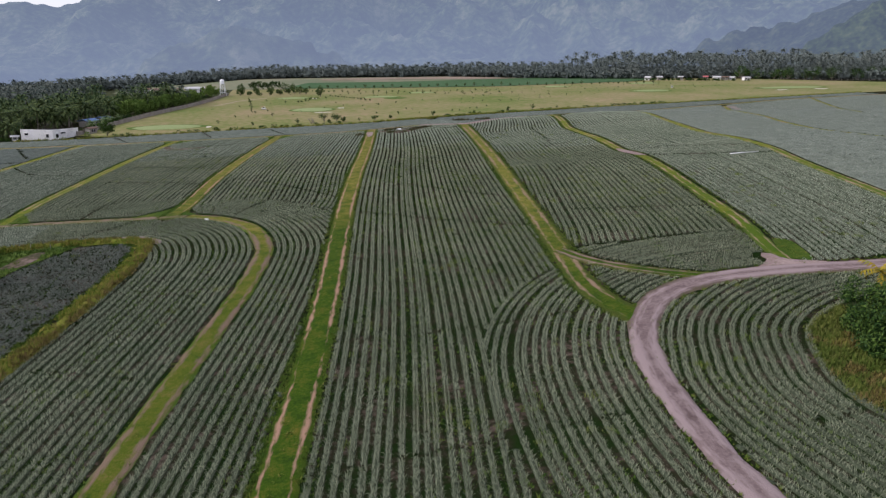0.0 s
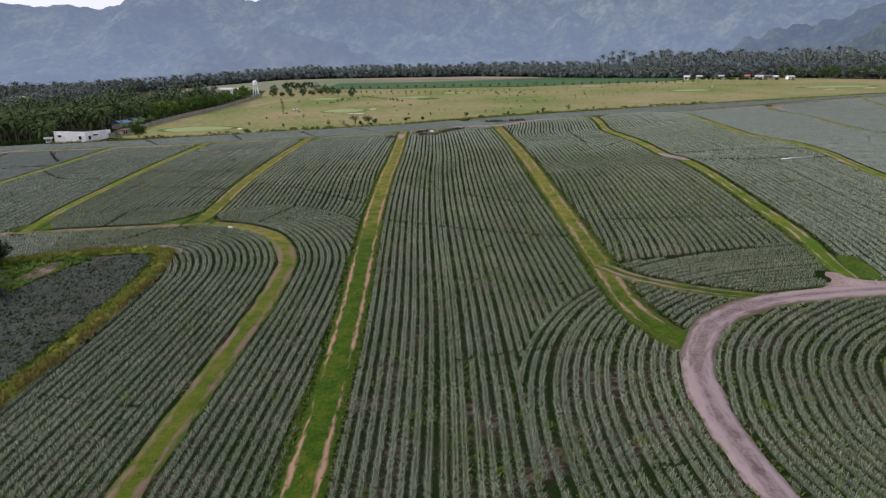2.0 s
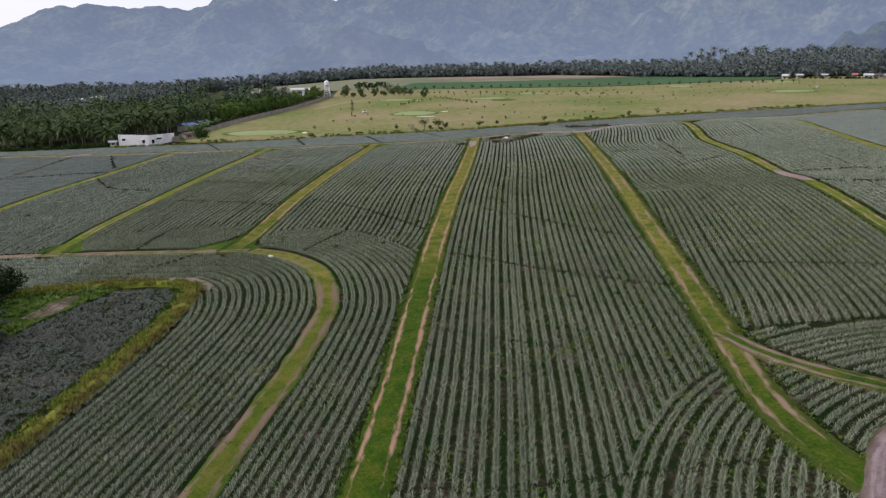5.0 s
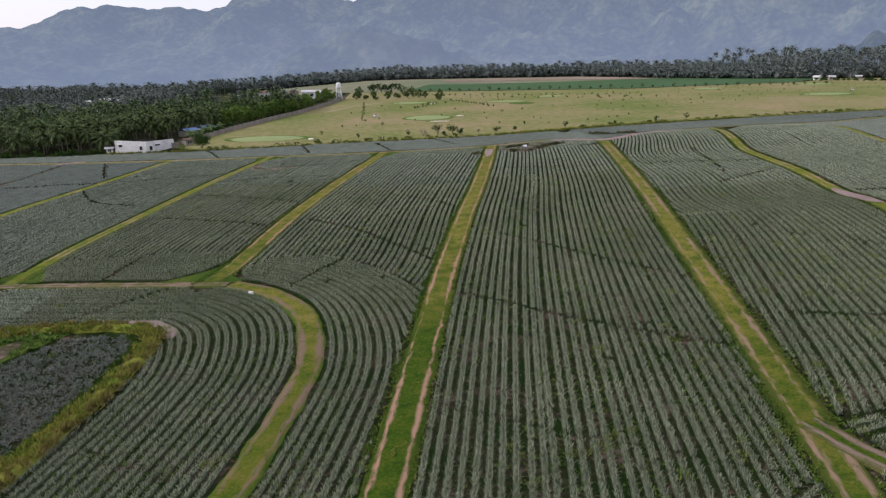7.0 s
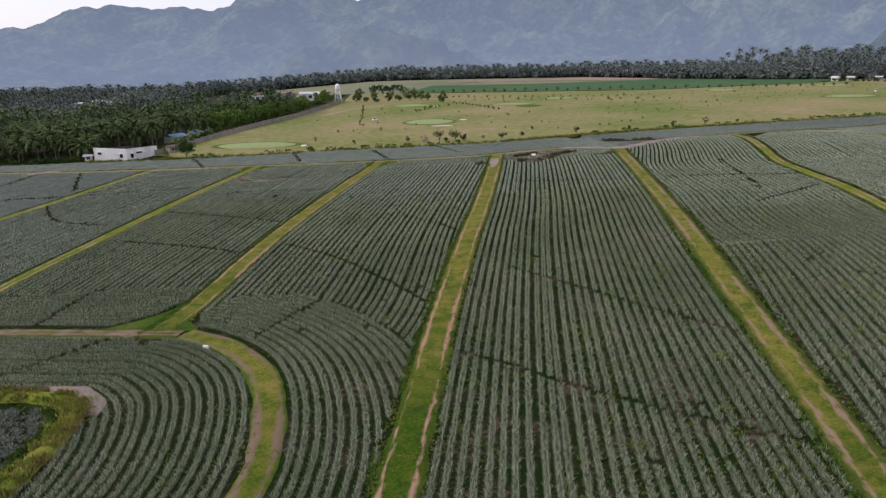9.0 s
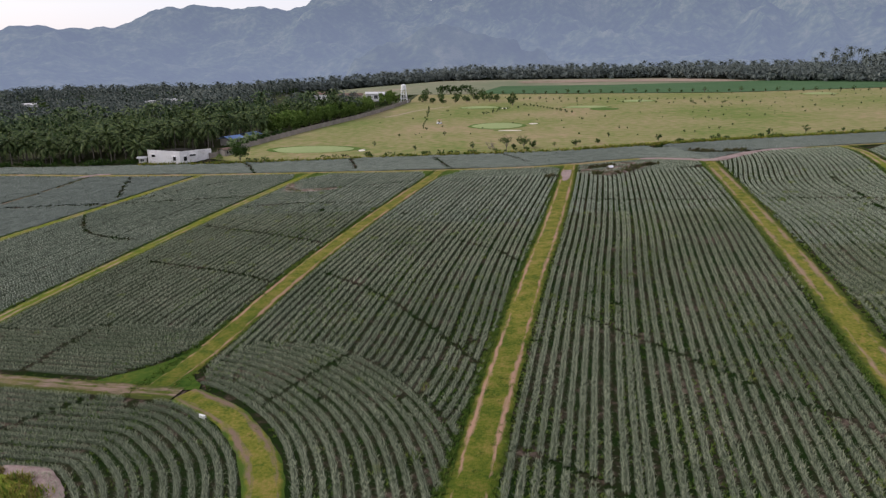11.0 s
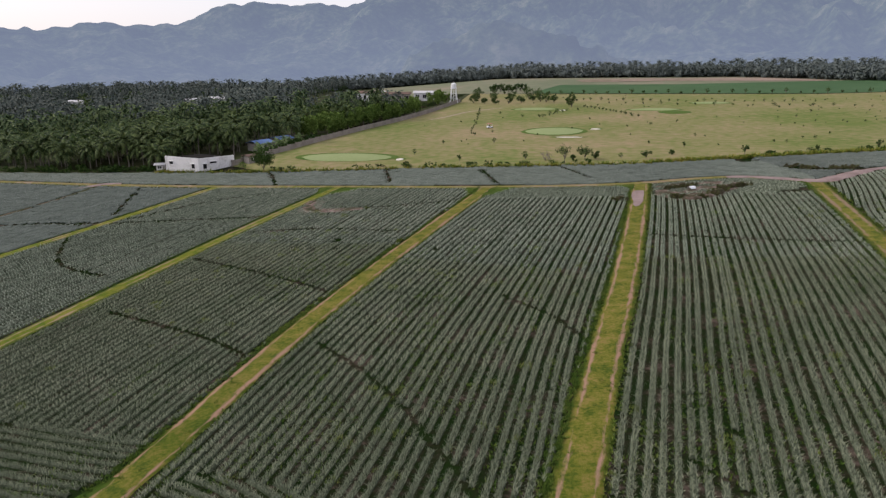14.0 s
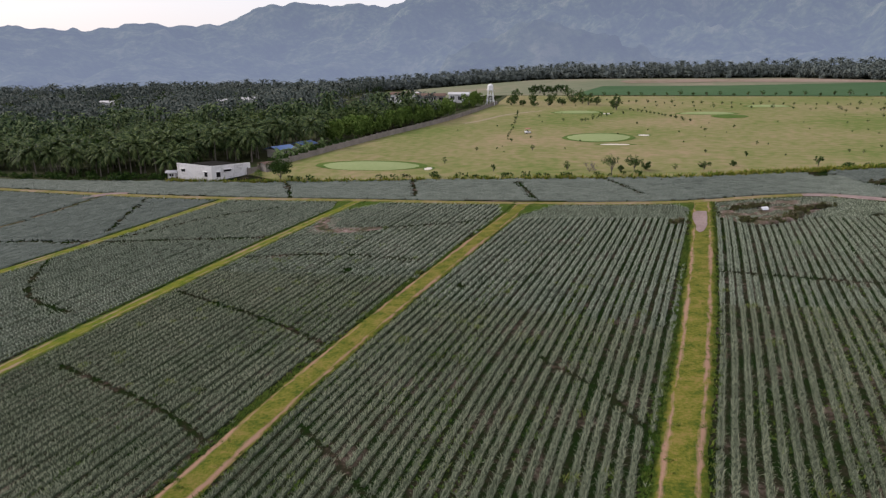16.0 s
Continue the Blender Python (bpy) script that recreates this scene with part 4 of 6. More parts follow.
# weeds along the tracks and between the rows
# left-edge weeds also stand in for the rows' shadow on the tracks
lush = np.vstack([along([(x - TRACK_LOOK[k][0] - 0.05, y) for x, y in TRACKS[k]], 0.4, c, rng) for k, c in (("a", 900), ("b", 1100), ("c", 1300), ("d", 3000), ("e", 1500), ("f", 900))])
lush = lush[fbm(lush[:, 0] / 3, lush[:, 1] / 9, 83, 2) > 0.42]
thing("track_weeds", scatter("track_weeds", lush, [sod(14, rng, 0.4, 0.28) for _ in range(4)], rng, (0.5, 1.1)), GAP_WEED, "dark lush weeds, also standing in for row shadow on the track edges", "weeds", "stuff")
edge_spots = np.vstack([along([(x + s * 2.2, y) for x, y in TRACKS[k]], 0.5, c, rng) for k, c in (("b", 700), ("c", 700), ("d", 1500), ("e", 1200), ("f", 900)) for s in (-1, 1)] + [along(SPUR, 1.7, 260, rng), along(ROAD[2:8], 2.5, 500, rng, 0.15), along(ROAD[7:], 1.75, 420, rng, 0.15)])
thing("track_weeds", scatter("track_weeds", edge_spots, [tuft(6, rng, 0.3, 0.3, 0.06) for _ in range(3)], rng, (0.5, 1.3)), WEED, "green weeds along the edges of the tracks", "weeds", "stuff")
blade_spots = np.vstack([along(TRACKS[k], TRACK_LOOK[k][0] * 0.95, c, rng) for k, c in (("c", 200), ("d", 700), ("e", 400))] + [along(BEND[3:], 1.6, 500, rng)])
blade_spots = blade_spots[fbm(blade_spots[:, 0] / 2, blade_spots[:, 1] / 2, 61, 3) > 0.47]
thing("track_grass", scatter("track_grass", blade_spots, [sod(12, rng, 0.35, 0.12) for _ in range(4)], rng, (0.4, 1.0), -0.1), SHORT, "low uneven grass growing on the tracks", "grass", "stuff")
w_x, w_y = rng.uniform(-45, 62, 60000), rng.uniform(25, 230, 60000)
i, j = ((w_x - X0) / CELL).astype(int), ((w_y - Y0) / CELL).astype(int)
thick = fbm(w_x / 3, w_y / 14, 31, 3)
thick += 0.1 * np.exp(-((w_x - 25) / 12) ** 2 - ((w_y - 84) / 36) ** 2)
keep = (thick > 0.565) & ~blocked[i, j]
thing("row_weeds", scatter("row_weeds", np.stack([w_x, w_y, w_x * 0], 1)[keep], [tuft(7, rng, 0.3, 0.35, 0.07) for _ in range(3)], rng, (0.5, 1.2)), GAP_WEED, "patches of green weeds between the pineapple rows", "weeds", "stuff")

c_x, c_y = rng.uniform(-60, 90, 2600), rng.uniform(30, 262, 2600)
i, j = ((c_x - X0) / CELL).astype(int), ((c_y - Y0) / CELL).astype(int)
keep = (fbm(c_x / 16, c_y / 16, 57, 3) * 0.5 + fbm(c_x / 2.5, c_y / 2.5, 67, 2) * 0.5 > 0.565) & ~blocked[i, j]
thing("weed_clumps", scatter("weed_clumps", np.stack([c_x, c_y, c_x * 0], 1)[keep], [sod(46, rng, 0.85, 0.55) for _ in range(4)], rng, (0.5, 1.25)), OLIVE, "olive-green weed clumps standing among the pineapple rows", "weeds", "stuff")

corner_spots = []
for c in JUNCTIONS:
    (x0, y0), (x1, y1) = np.min(c, axis=0), np.max(c, axis=0)
    q = np.stack([rng.uniform(x0, x1, 900), rng.uniform(y0, y1, 900), np.zeros(900)], 1)
    corner_spots.append(q[inside(q[:, 0], q[:, 1], c)])
spots = np.vstack(corner_spots)
thing("corner_grass", scatter("corner_grass", spots, [tuft(8, rng, 0.3, 0.3, 0.05) for _ in range(3)], rng, (0.3, 0.8)), SHORT, "green grass where tracks meet", "grass", "stuff")


# ---- palms and trees ----
def palm_parts(rng, height=11.0, fronds=20, leaflets=8, reach=3.6):
    """A coconut palm: a leaning tapered trunk, and fronds with drooping leaflets on both sides of a bent rib."""
    lean = rng.normal(0, 0.06, 2) * height
    t = np.linspace(0, 1, 6)
    spine = [(lean[0] * k * k, lean[1] * k * k, height * k) for k in t]
    trunk = tube_bm(spine, [0.2 * (1 - 0.45 * k) + (0.1 if k == 0 else 0) for k in t], 6)
    top = np.array(spine[-1])
    pts, tris = [], []
    for k in range(fronds):
        a = k * 2.399 + rng.uniform(-0.25, 0.25)
        lift = math.radians(76 - 100 * (k + 0.5) / fronds + rng.uniform(-8, 8))
        L = reach * rng.uniform(0.85, 1.12)
        d, side = np.array([math.cos(a), math.sin(a), 0]), np.array([-math.sin(a), math.cos(a), 0])
        rib, p, ang = [], top.copy(), lift
        for _ in range(leaflets + 1):
            rib.append(p.copy())
            p = p + (d * math.cos(ang) + np.array([0, 0, math.sin(ang)])) * L / leaflets
            ang -= math.radians(78 / leaflets) * rng.uniform(0.8, 1.2)
        for m in range(leaflets):
            f = m / leaflets
            ll = 0.95 * math.sin(math.pi * min(0.12 + f * 0.85, 1)) + 0.2
            for sg in (-1, 1):
                b = len(pts)
                out = side * sg * ll * 0.8 + (rib[m + 1] - rib[m]) * 0.9 + np.array([0, 0, -0.42 * ll])
                pts += [rib[m], rib[m + 1], rib[m] * 0.4 + rib[m + 1] * 0.6 + out]
                tris.append((b, b + 1, b + 2))
    return trunk, np.array(pts), np.array(tris)


def joined_palm(rng, height, fronds=14, reach=4.6):
    """A far palm with few faces, trunk and crown in one template."""
    pts, tris = [], []
    w = 0.19
    for k in range(3):
        a, b = 2 * math.pi * k / 3, 2 * math.pi * (k + 1) / 3
        n = len(pts)
        pts += [(w * math.cos(a), w * math.sin(a), 0), (w * math.cos(b), w * math.sin(b), 0), (0.1 * math.cos(a), 0.1 * math.sin(a), height), (0.1 * math.cos(b), 0.1 * math.sin(b), height)]
        tris += [(n, n + 1, n + 2), (n + 1, n + 3, n + 2)]
    for k in range(fronds):
        a = k * 2.399 + rng.uniform(-0.3, 0.3)
        lift = math.radians(65 - 100 * (k + 0.5) / fronds)
        L = reach * rng.uniform(0.8, 1.15)
        d, s = np.array([math.cos(a), math.sin(a), 0]), np.array([-math.sin(a), math.cos(a), 0])
        p0 = np.array([0, 0, height])
        p1 = p0 + (d * math.cos(lift) + np.array([0, 0, math.sin(lift)])) * L * 0.5
        low = lift - math.radians(55)
        p2 = p1 + (d * math.cos(low) + np.array([0, 0, math.sin(low)])) * L * 0.55
        dn = np.array([0, 0, -0.32])
        for sg in (-1, 1):
            for q0, q1, ww in ((p0, p1, 0.75), (p1, p2, 0.62)):
                n = len(pts)
                pts += [q0, q1, q0 * 0.35 + q1 * 0.65 + s * sg * ww + dn * 1.6]
                tris.append((n, n + 1, n + 2))
    return np.array(pts, float), np.array(tris)


def leafy(rng, radius, height, base, clumps=26, leaves=16, leaf=0.35, flat=0.8):
    """A crown of many leaf clumps round an uneven hull, from base to height. Returns points and triangles."""
    pts, tris = [], []
    mid, half = (base + height) / 2, (height - base) / 2
    for c in range(clumps):
        v = rng.normal(size=3)
        v /= np.linalg.norm(v)
        r = rng.uniform(0.45, 1.0)
        centre = np.array([v[0] * radius * r, v[1] * radius * r, mid + v[2] * half * r * flat])
        cr = radius * rng.uniform(0.2, 0.38)
        for k in range(leaves):
            u = rng.normal(size=3)
            u /= np.linalg.norm(u)
            p = centre + u * cr * rng.uniform(0.6, 1.0)
            a, b = rng.normal(size=3), rng.normal(size=3)
            a /= np.linalg.norm(a)
            b -= a * (a @ b)
            b /= np.linalg.norm(b)
            q = leaf * rng.uniform(0.6, 1.3)
            n = len(pts)
            pts += [p - a * q, p + b * q * 0.6, p + a * q]
            tris.append((n, n + 1, n + 2))
    return np.array(pts), np.array(tris)


def broad_tree(name, x, y, radius, height, base, rng, leaf_mat, label, category="tree", clumps=26, leaves=16, leaf=0.35, group=""):
    ob = holder(name, x, y, label=label, category=category, group=group)
    limbs = tube_bm([(0, 0, -0.2), (0.05, 0.02, base * 0.6), (0.1, 0, base + (height - base) * 0.5)], [0.05 * height * 0.5, 0.04 * height * 0.5, 0.03], 6)
    for k in range(4):
        a = k * 1.7 + rng.uniform(0, 0.5)
        tube_bm([(0.05, 0.02, base * 0.6), (math.cos(a) * radius * 0.35, math.sin(a) * radius * 0.35, base + (height - base) * 0.3), (math.cos(a) * radius * 0.7, math.sin(a) * radius * 0.7, base + (height - base) * 0.55)], [0.018 * height, 0.012 * height, 0.02], 5, limbs)
    part("trunk", limbs, BARK, ob)
    pts, tris = leafy(rng, radius, height, base, clumps, leaves, leaf)
    part("crown", grid_mesh("crown", pts, tris), leaf_mat, ob)
    return ob


rng = np.random.default_rng(21)
PALM_LABEL = "coconut palm with a slender trunk and drooping fronds"
palms = []
for k in range(5):
    ob = holder("coconut_palm", -140 - 9 * k, 318 + 2 * k, label=PALM_LABEL, category="palm tree", group="coconut grove")
    trunk, pts, tris = palm_parts(rng, 5.2 + 1.0 * k, 30, 9, 5.0)
    part("trunk", trunk, BARK, ob)
    part("crown", grid_mesh("crown", pts, tris), FROND, ob)
    palms.append(ob)
# the grove behind the field: front rows as single palms, the rest as one mass
rows = []
for y in np.arange(316, 900, 6.0):
    for x in np.arange(-620, -60, 6.0):
        px, py = x + rng.normal(0, 1.5), y + rng.normal(0, 1.5)
        rows.append((px, py))
rows = np.array(rows)
GROVE = [(-620, 322), (-190, 314), (-132, 313), (-128, 326), (-104, 338), (-99, 350), (-93, 386), (-84, 446), (-104, 452), (-178, 500), (-205, 620), (-220, 690), (-210, 770), (-620, 820)]
rows = rows[inside(rows[:, 0], rows[:, 1], GROVE)]
gap = fbm(rows[:, 0] / 40, rows[:, 1] / 40, 8, 3)
far_roofs = np.array([(-370, 575), (-290, 603), (-278, 612), (-262, 590)])
clear = np.min(np.hypot(rows[:, None, 0] - far_roofs[None, :, 0], (rows[:, None, 1] - far_roofs[None, :, 1] + 10) * 0.6), axis=1) > 13
clear &= ~((rows[:, 0] > -172) & (rows[:, 1] > 468))      # the yard before the far buildings
rows = rows[(gap < 0.66) & clear & ((rows[:, 1] < 430) | (rng.random(len(rows)) < 0.72))]
order = np.argsort(np.hypot(rows[:, 0] * 0.8, rows[:, 1] - 120))
for n, (x, y) in enumerate(rows[order[:230]]):
    if n < 5:
        palms[n].matrix_basis = pose(x, y, gz(x, y), 0, 0, rng.uniform(0, 360))
        continue
    o = copy_thing(palms[n % 5], pose(x, y, gz(x, y), 0, 0, rng.uniform(0, 360)))
rest = rows[order[230:]]
LOW = [joined_palm(rng, h, 11) for h in (7.5, 9, 10.5, 12)]
deep = rest[:, 1] + 30 * (fbm(rest[:, 0] / 50, rest[:, 1] / 50, 14, 2) - 0.5) > 440
for pick, mat, label in ((~deep, GROVE_LEAF, "dense grove of coconut palms behind the field"), (deep, GROVE_FAR, "farther coconut grove mixed with broadleaf trees, haze in its colour")):
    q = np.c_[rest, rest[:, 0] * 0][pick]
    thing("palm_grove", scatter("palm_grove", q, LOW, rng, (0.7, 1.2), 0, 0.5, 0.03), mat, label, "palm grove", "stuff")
# undergrowth and broad trees among the palms
spots = np.stack([rng.uniform(-600, -95, 900), rng.uniform(320, 860, 900), np.zeros(900)], 1)
spots = spots[inside(spots[:, 0], spots[:, 1], GROVE)]
thing("undergrowth", scatter("undergrowth", spots, [leafy(rng, 3.4, 8.5, 0, 12, 12, 0.75) for _ in range(4)], rng, (0.5, 1.45)), LEAF, "dark bushes and broadleaf trees between the palms", "undergrowth", "stuff")
q = np.stack([rng.uniform(-205, -84, 420), rng.uniform(452, 600, 420), np.zeros(420)], 1)
q = q[inside(q[:, 0], q[:, 1], [(-92, 455), (-104, 452), (-178, 500), (-205, 600), (-165, 560), (-95, 535), (-86, 515)])]
thing("compound_shrubs", scatter("compound_shrubs", q, [leafy(rng, 2.6, 4.2, 0, 12, 12, 0.6) for _ in range(4)], rng, (0.4, 0.8)), YOUNG_LEAF, "dark shrubs and low trees before the far buildings", "shrubs", "stuff")
q = np.stack([rng.uniform(-500, -100, 420), rng.uniform(335, 700, 420), np.zeros(420)], 1)
q = q[inside(q[:, 0], q[:, 1], GROVE)]
thing("grove_trees", scatter("grove_trees", q, [leafy(rng, 3.6, 9.5, 1.5, 14, 12, 0.75) for _ in range(4)], rng, (0.6, 1.35)), surface("mid_green_leaf", [(0.035, 0.06, 0.015), (0.07, 0.105, 0.028), (0.12, 0.155, 0.05)], (0.02, 0.4), 0.8, 0, island=True, random=0.5, spec=0.1), "lighter broadleaf trees among the coconut palms", "trees", "stuff")
# light green feathery trees inside the boundary wall
light = along([(-106, 372), (-98, 396), (-92, 420), (-87, 446), (-86, 462)], 5, 190, rng)
light[:, 0] -= 1
light = np.vstack([light, along([(-91, 462), (-88, 486), (-84, 508), (-82, 522)], 4, 26, rng)])
thing("feathery_trees", scatter("feathery_trees", light, [leafy(rng, 1.7, 8.6, 0.4, 34, 12, 0.5) for _ in range(4)], rng, (0.65, 1.15)), LEAF_LIGHT, "row of light green feathery trees along the wall", "trees", "stuff")
# the far belt of palms under the hills, closer on the right
belt = []
for y in np.arange(430, 1000, 8.0):
    for x in np.arange(-700, 1000, 7.5):
        belt.append((x + rng.normal(0, 2), y + rng.normal(0, 2)))
belt = np.array(belt)
BELT = [(-700, 800), (-215, 775), (-190, 768), (-60, 795), (117, 760), (170, 705), (215, 668), (260, 640), (300, 624), (340, 614), (370, 604), (389, 577), (417, 547), (470, 540), (520, 500), (950, 440), (950, 640), (500, 700), (300, 780), (140, 850), (-60, 865), (-190, 850), (-700, 880)]
belt = belt[inside(belt[:, 0], belt[:, 1], BELT)]
BELT_PALM = [joined_palm(rng, h, 17, 4.6) for h in (8.5, 10, 11.5, 13)]
TALL_PALM = [joined_palm(rng, h, 17, 4.4) for h in (9, 11, 13, 15, 16, 17, 18.5, 20)]
tall = belt[:, 0] > 262 + rng.normal(0, 18, len(belt))
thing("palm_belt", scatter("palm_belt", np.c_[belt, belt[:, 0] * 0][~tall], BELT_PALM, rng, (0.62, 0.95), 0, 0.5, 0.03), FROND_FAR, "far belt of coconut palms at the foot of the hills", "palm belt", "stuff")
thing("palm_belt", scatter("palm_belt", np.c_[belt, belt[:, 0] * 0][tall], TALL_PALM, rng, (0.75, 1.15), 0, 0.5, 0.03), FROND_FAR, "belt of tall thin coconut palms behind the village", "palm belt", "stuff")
gardens = along([(272, 603), (300, 589), (322, 576), (345, 562)], 3.5, 46, rng)
thing("village_bushes", scatter("village_bushes", gardens, [leafy(rng, 1.5, 2.2, 0, 9, 10, 0.5) for _ in range(4)], rng, (0.5, 1.3)), LEAF, "green bushes round the village houses", "bushes", "stuff")
front = np.vstack([along([(-235, 786), (-190, 778), (-60, 804), (117, 772), (170, 717), (215, 680), (260, 652), (300, 636)], 14, 700, rng), along([(300, 636), (366, 618), (398, 586), (430, 556), (520, 512), (800, 470)], 14, 620, rng), along([(-600, 800), (-215, 772)], 8, 160, rng), along([(-235, 806), (-190, 798), (-60, 824), (117, 795), (190, 730), (270, 670), (330, 640)], 16, 420, rng)])
inner = np.stack([rng.uniform(-200, 560, 6000), rng.uniform(480, 870, 6000), np.zeros(6000)], 1)
inner = inner[inside(inner[:, 0], inner[:, 1], BELT)]
front = np.vstack([front, inner])
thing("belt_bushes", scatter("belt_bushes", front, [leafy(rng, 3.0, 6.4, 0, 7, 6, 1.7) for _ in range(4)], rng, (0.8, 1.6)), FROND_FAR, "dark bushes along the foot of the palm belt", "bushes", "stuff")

for k in range(26):
    f = k / 25
    x, y = np.interp(f, [0, 0.3, 0.6, 1], [352, 392, 424, 500]) + rng.normal(0, 4), np.interp(f, [0, 0.3, 0.6, 1], [600, 572, 545, 530]) + rng.normal(0, 4)
    broad_tree("village_tree", x, y, rng.uniform(4.5, 6.5), rng.uniform(9, 13.5), 0.6, rng, LEAF, "dark dense broadleaf tree at the foot of the palms", clumps=26, leaves=18, leaf=0.6, group="village trees")
# young trees on the lawn
YOUNG = "small young tree on the golf lawn"
young = [broad_tree("young_tree", 0, 330, r, h, 0.7, rng, YOUNG_LEAF, YOUNG, clumps=11, leaves=18, leaf=0.24, group="young lawn trees") for r, h in ((0.9, 2.7), (1.2, 3.2), (0.65, 2.3))]
LAWN_TREES = [(-16.7, 323, 0.8), (10.6, 325, 0.6), (45, 331, 1.5), (-36, 321, 0.9), (-17, 325, 0.8), (66, 338, 1.0), (84, 344, 1.2), (98, 350, 1.1), (112, 354, 0.9), (30, 345, 0.8), (-30, 352, 0.7), (-40, 372, 0.7), (-47, 350, 0.6), (-52, 330, 0.7), (20, 352, 0.6)]
for k in range(90):
    y = rng.uniform(345, 585)
    x = rng.uniform(-70 + (y - 345) * 0.02, 60 + (y - 345) * 0.9)
    LAWN_TREES.append((x, y, rng.uniform(0.22, 0.62)))
for k in range(46):
    LAWN_TREES.append((-70 + k * 7.2, 583 - k * 0.7 + rng.normal(0, 1), rng.uniform(0.9, 1.3)))
for k in range(130):
    r, c = divmod(k, 26)
    LAWN_TREES.append((70 + c * 9 + r * 6 + rng.normal(0, 1.5), 405 + r * 26 + c * 4.2 + rng.normal(0, 1.5), rng.uniform(0.2, 0.45)))
for k in range(18):
    LAWN_TREES.append((-42 - k * 0.76 + rng.normal(0, 0.4), 377 + k * 5.9, rng.uniform(0.4, 0.7)))
for line, count in (([(-3.5, 484), (3.4, 473), (10.4, 460), (21, 435)], 16), ([(-21, 434), (-16.5, 448), (-11, 463)], 11), ([(-4, 529), (20, 521), (60, 512), (110, 508)], 26), ([(10, 505), (60, 490), (120, 480)], 14)):
    path_line = smooth_line(line, 0.5)
    for k in np.linspace(0, len(path_line) - 1, count).astype(int):
        LAWN_TREES.append((path_line[k, 0] + rng.normal(0, 0.5), path_line[k, 1] + rng.normal(0, 0.8), rng.uniform(0.5, 0.85)))
for n, (x, y, s) in enumerate(LAWN_TREES):
    m = pose(x, y, gz(x, y), 0, 0, rng.uniform(0, 360)) @ Matrix.Diagonal((s, s, s, 1))
    if n < 3:
        young[n].matrix_basis = m
    else:
        copy_thing(young[n % 3], m).scale = (s, s, s)
# trees along the near edge of the lawn
for x, y, r, h, base, dense in ((-5.1, 317.5, 2.2, 5.4, 2.3, 16), (-3.0, 323, 0.8, 2.0, 0.1, 14), (0.4, 323, 2.3, 4.2, 1.5, 20), (3.3, 325, 1.2, 2.7, 0.1, 22), (17.5, 325, 1.4, 2.5, 0.7, 12), (25.1, 331, 0.9, 1.7, 0.1, 14)):
    broad_tree("edge_tree", x, y, r, h, base, rng, YOUNG_LEAF, "green leafy tree at the near edge of the lawn", clumps=dense, leaves=26, leaf=0.28, group="lawn edge trees")
# taller clump trees by the water tower, before a dark hedge of trees
for x, y, r, h in ((-64.8, 516, 2.6, 4.5), (-58, 512, 2.0, 3.6), (-51.5, 508, 2.2, 4.0), (-44.5, 511, 2.4, 4.6), (-38, 516, 2.5, 4.5), (-36, 540, 4.2, 8.0), (-30, 538, 3.4, 7.0), (-28, 522, 2.8, 6.0), (-24.4, 517, 2.8, 6.5), (-20, 514, 2.2, 5.0), (-9.5, 488, 2.4, 8.5), (-11, 492, 2.0, 5.0), (-33, 528, 1.8, 3.5), (-56, 535, 2.8, 5.0), (-66, 535, 3.0, 5.0), (-46, 540, 3.0, 5.0), (-70, 560, 3.4, 6.5)):
    broad_tree("lawn_tree", x, y, r, h, 0.6, rng, YOUNG_LEAF, "leafy green tree at the end of the lawn", clumps=22, leaves=18, leaf=0.5, group="lawn trees")
for k in range(9):
    x, y = -67 + k * 2.6, 605 + k * 1.3
    broad_tree("hedge_tree", x, y, 2.4, rng.uniform(4.6, 6.6), 0.2, rng, LEAF, "dark dense tree in a hedge before the fallow field", clumps=18, leaves=18, leaf=0.55, group="hedge trees")
broad_tree("wall_tree", -93, 309, 3.3, 6.6, 1.2, rng, LEAF, "dark leafy tree beside the white building", clumps=70, leaves=40, leaf=0.3)
broad_tree("bush", -102, 313.5, 1.5, 2.2, 0.0, rng, LEAF_LIGHT, "light green bush against the white wall", "bush", 14, 18, 0.25)
# hedge line between field and lawn
hedge = np.vstack([along(EDGE[2:], 1.2, 1500, rng), along([(15, 318), (58, 331), (120, 353)], 1.5, 500, rng)])
thing("field_edge_grass", scatter("field_edge_grass", hedge, [tuft(12, rng, 1.1, 0.8, 0.16) for _ in range(4)], rng, (0.4, 1.3)), TALL, "tall rough grass along the far edge of the field", "grass", "stuff")
hedge = np.vstack([along([(50, 330), (70, 337), (88, 343)], 1.3, 40, rng), along([(-91, 309), (-45, 314), (15, 319)], 1.2, 40, rng), along([(100, 350), (180, 372)], 1.4, 40, rng)])
thing("edge_bushes", scatter("edge_bushes", hedge, [leafy(rng, 0.9, 1.4, 0, 8, 12, 0.25) for _ in range(4)], rng, (0.5, 1.3)), LEAF, "low green bushes along the field edge", "bushes", "stuff")

# bushy bank beside the road bend
bank = np.stack([rng.uniform(46, 72, 5200), rng.uniform(30, 75, 5200), np.zeros(5200)], 1)
BANK = [(49.2, 40), (47.2, 54), (48.4, 60.4), (51.2, 66.8), (57.6, 71.3), (67, 73.6), (110, 71), (110, 5), (62, 5)]
bank = bank[inside(bank[:, 0], bank[:, 1], BANK)]
green = fbm(bank[:, 0] / 2.5, bank[:, 1] / 2.5, 83, 3) > 0.46
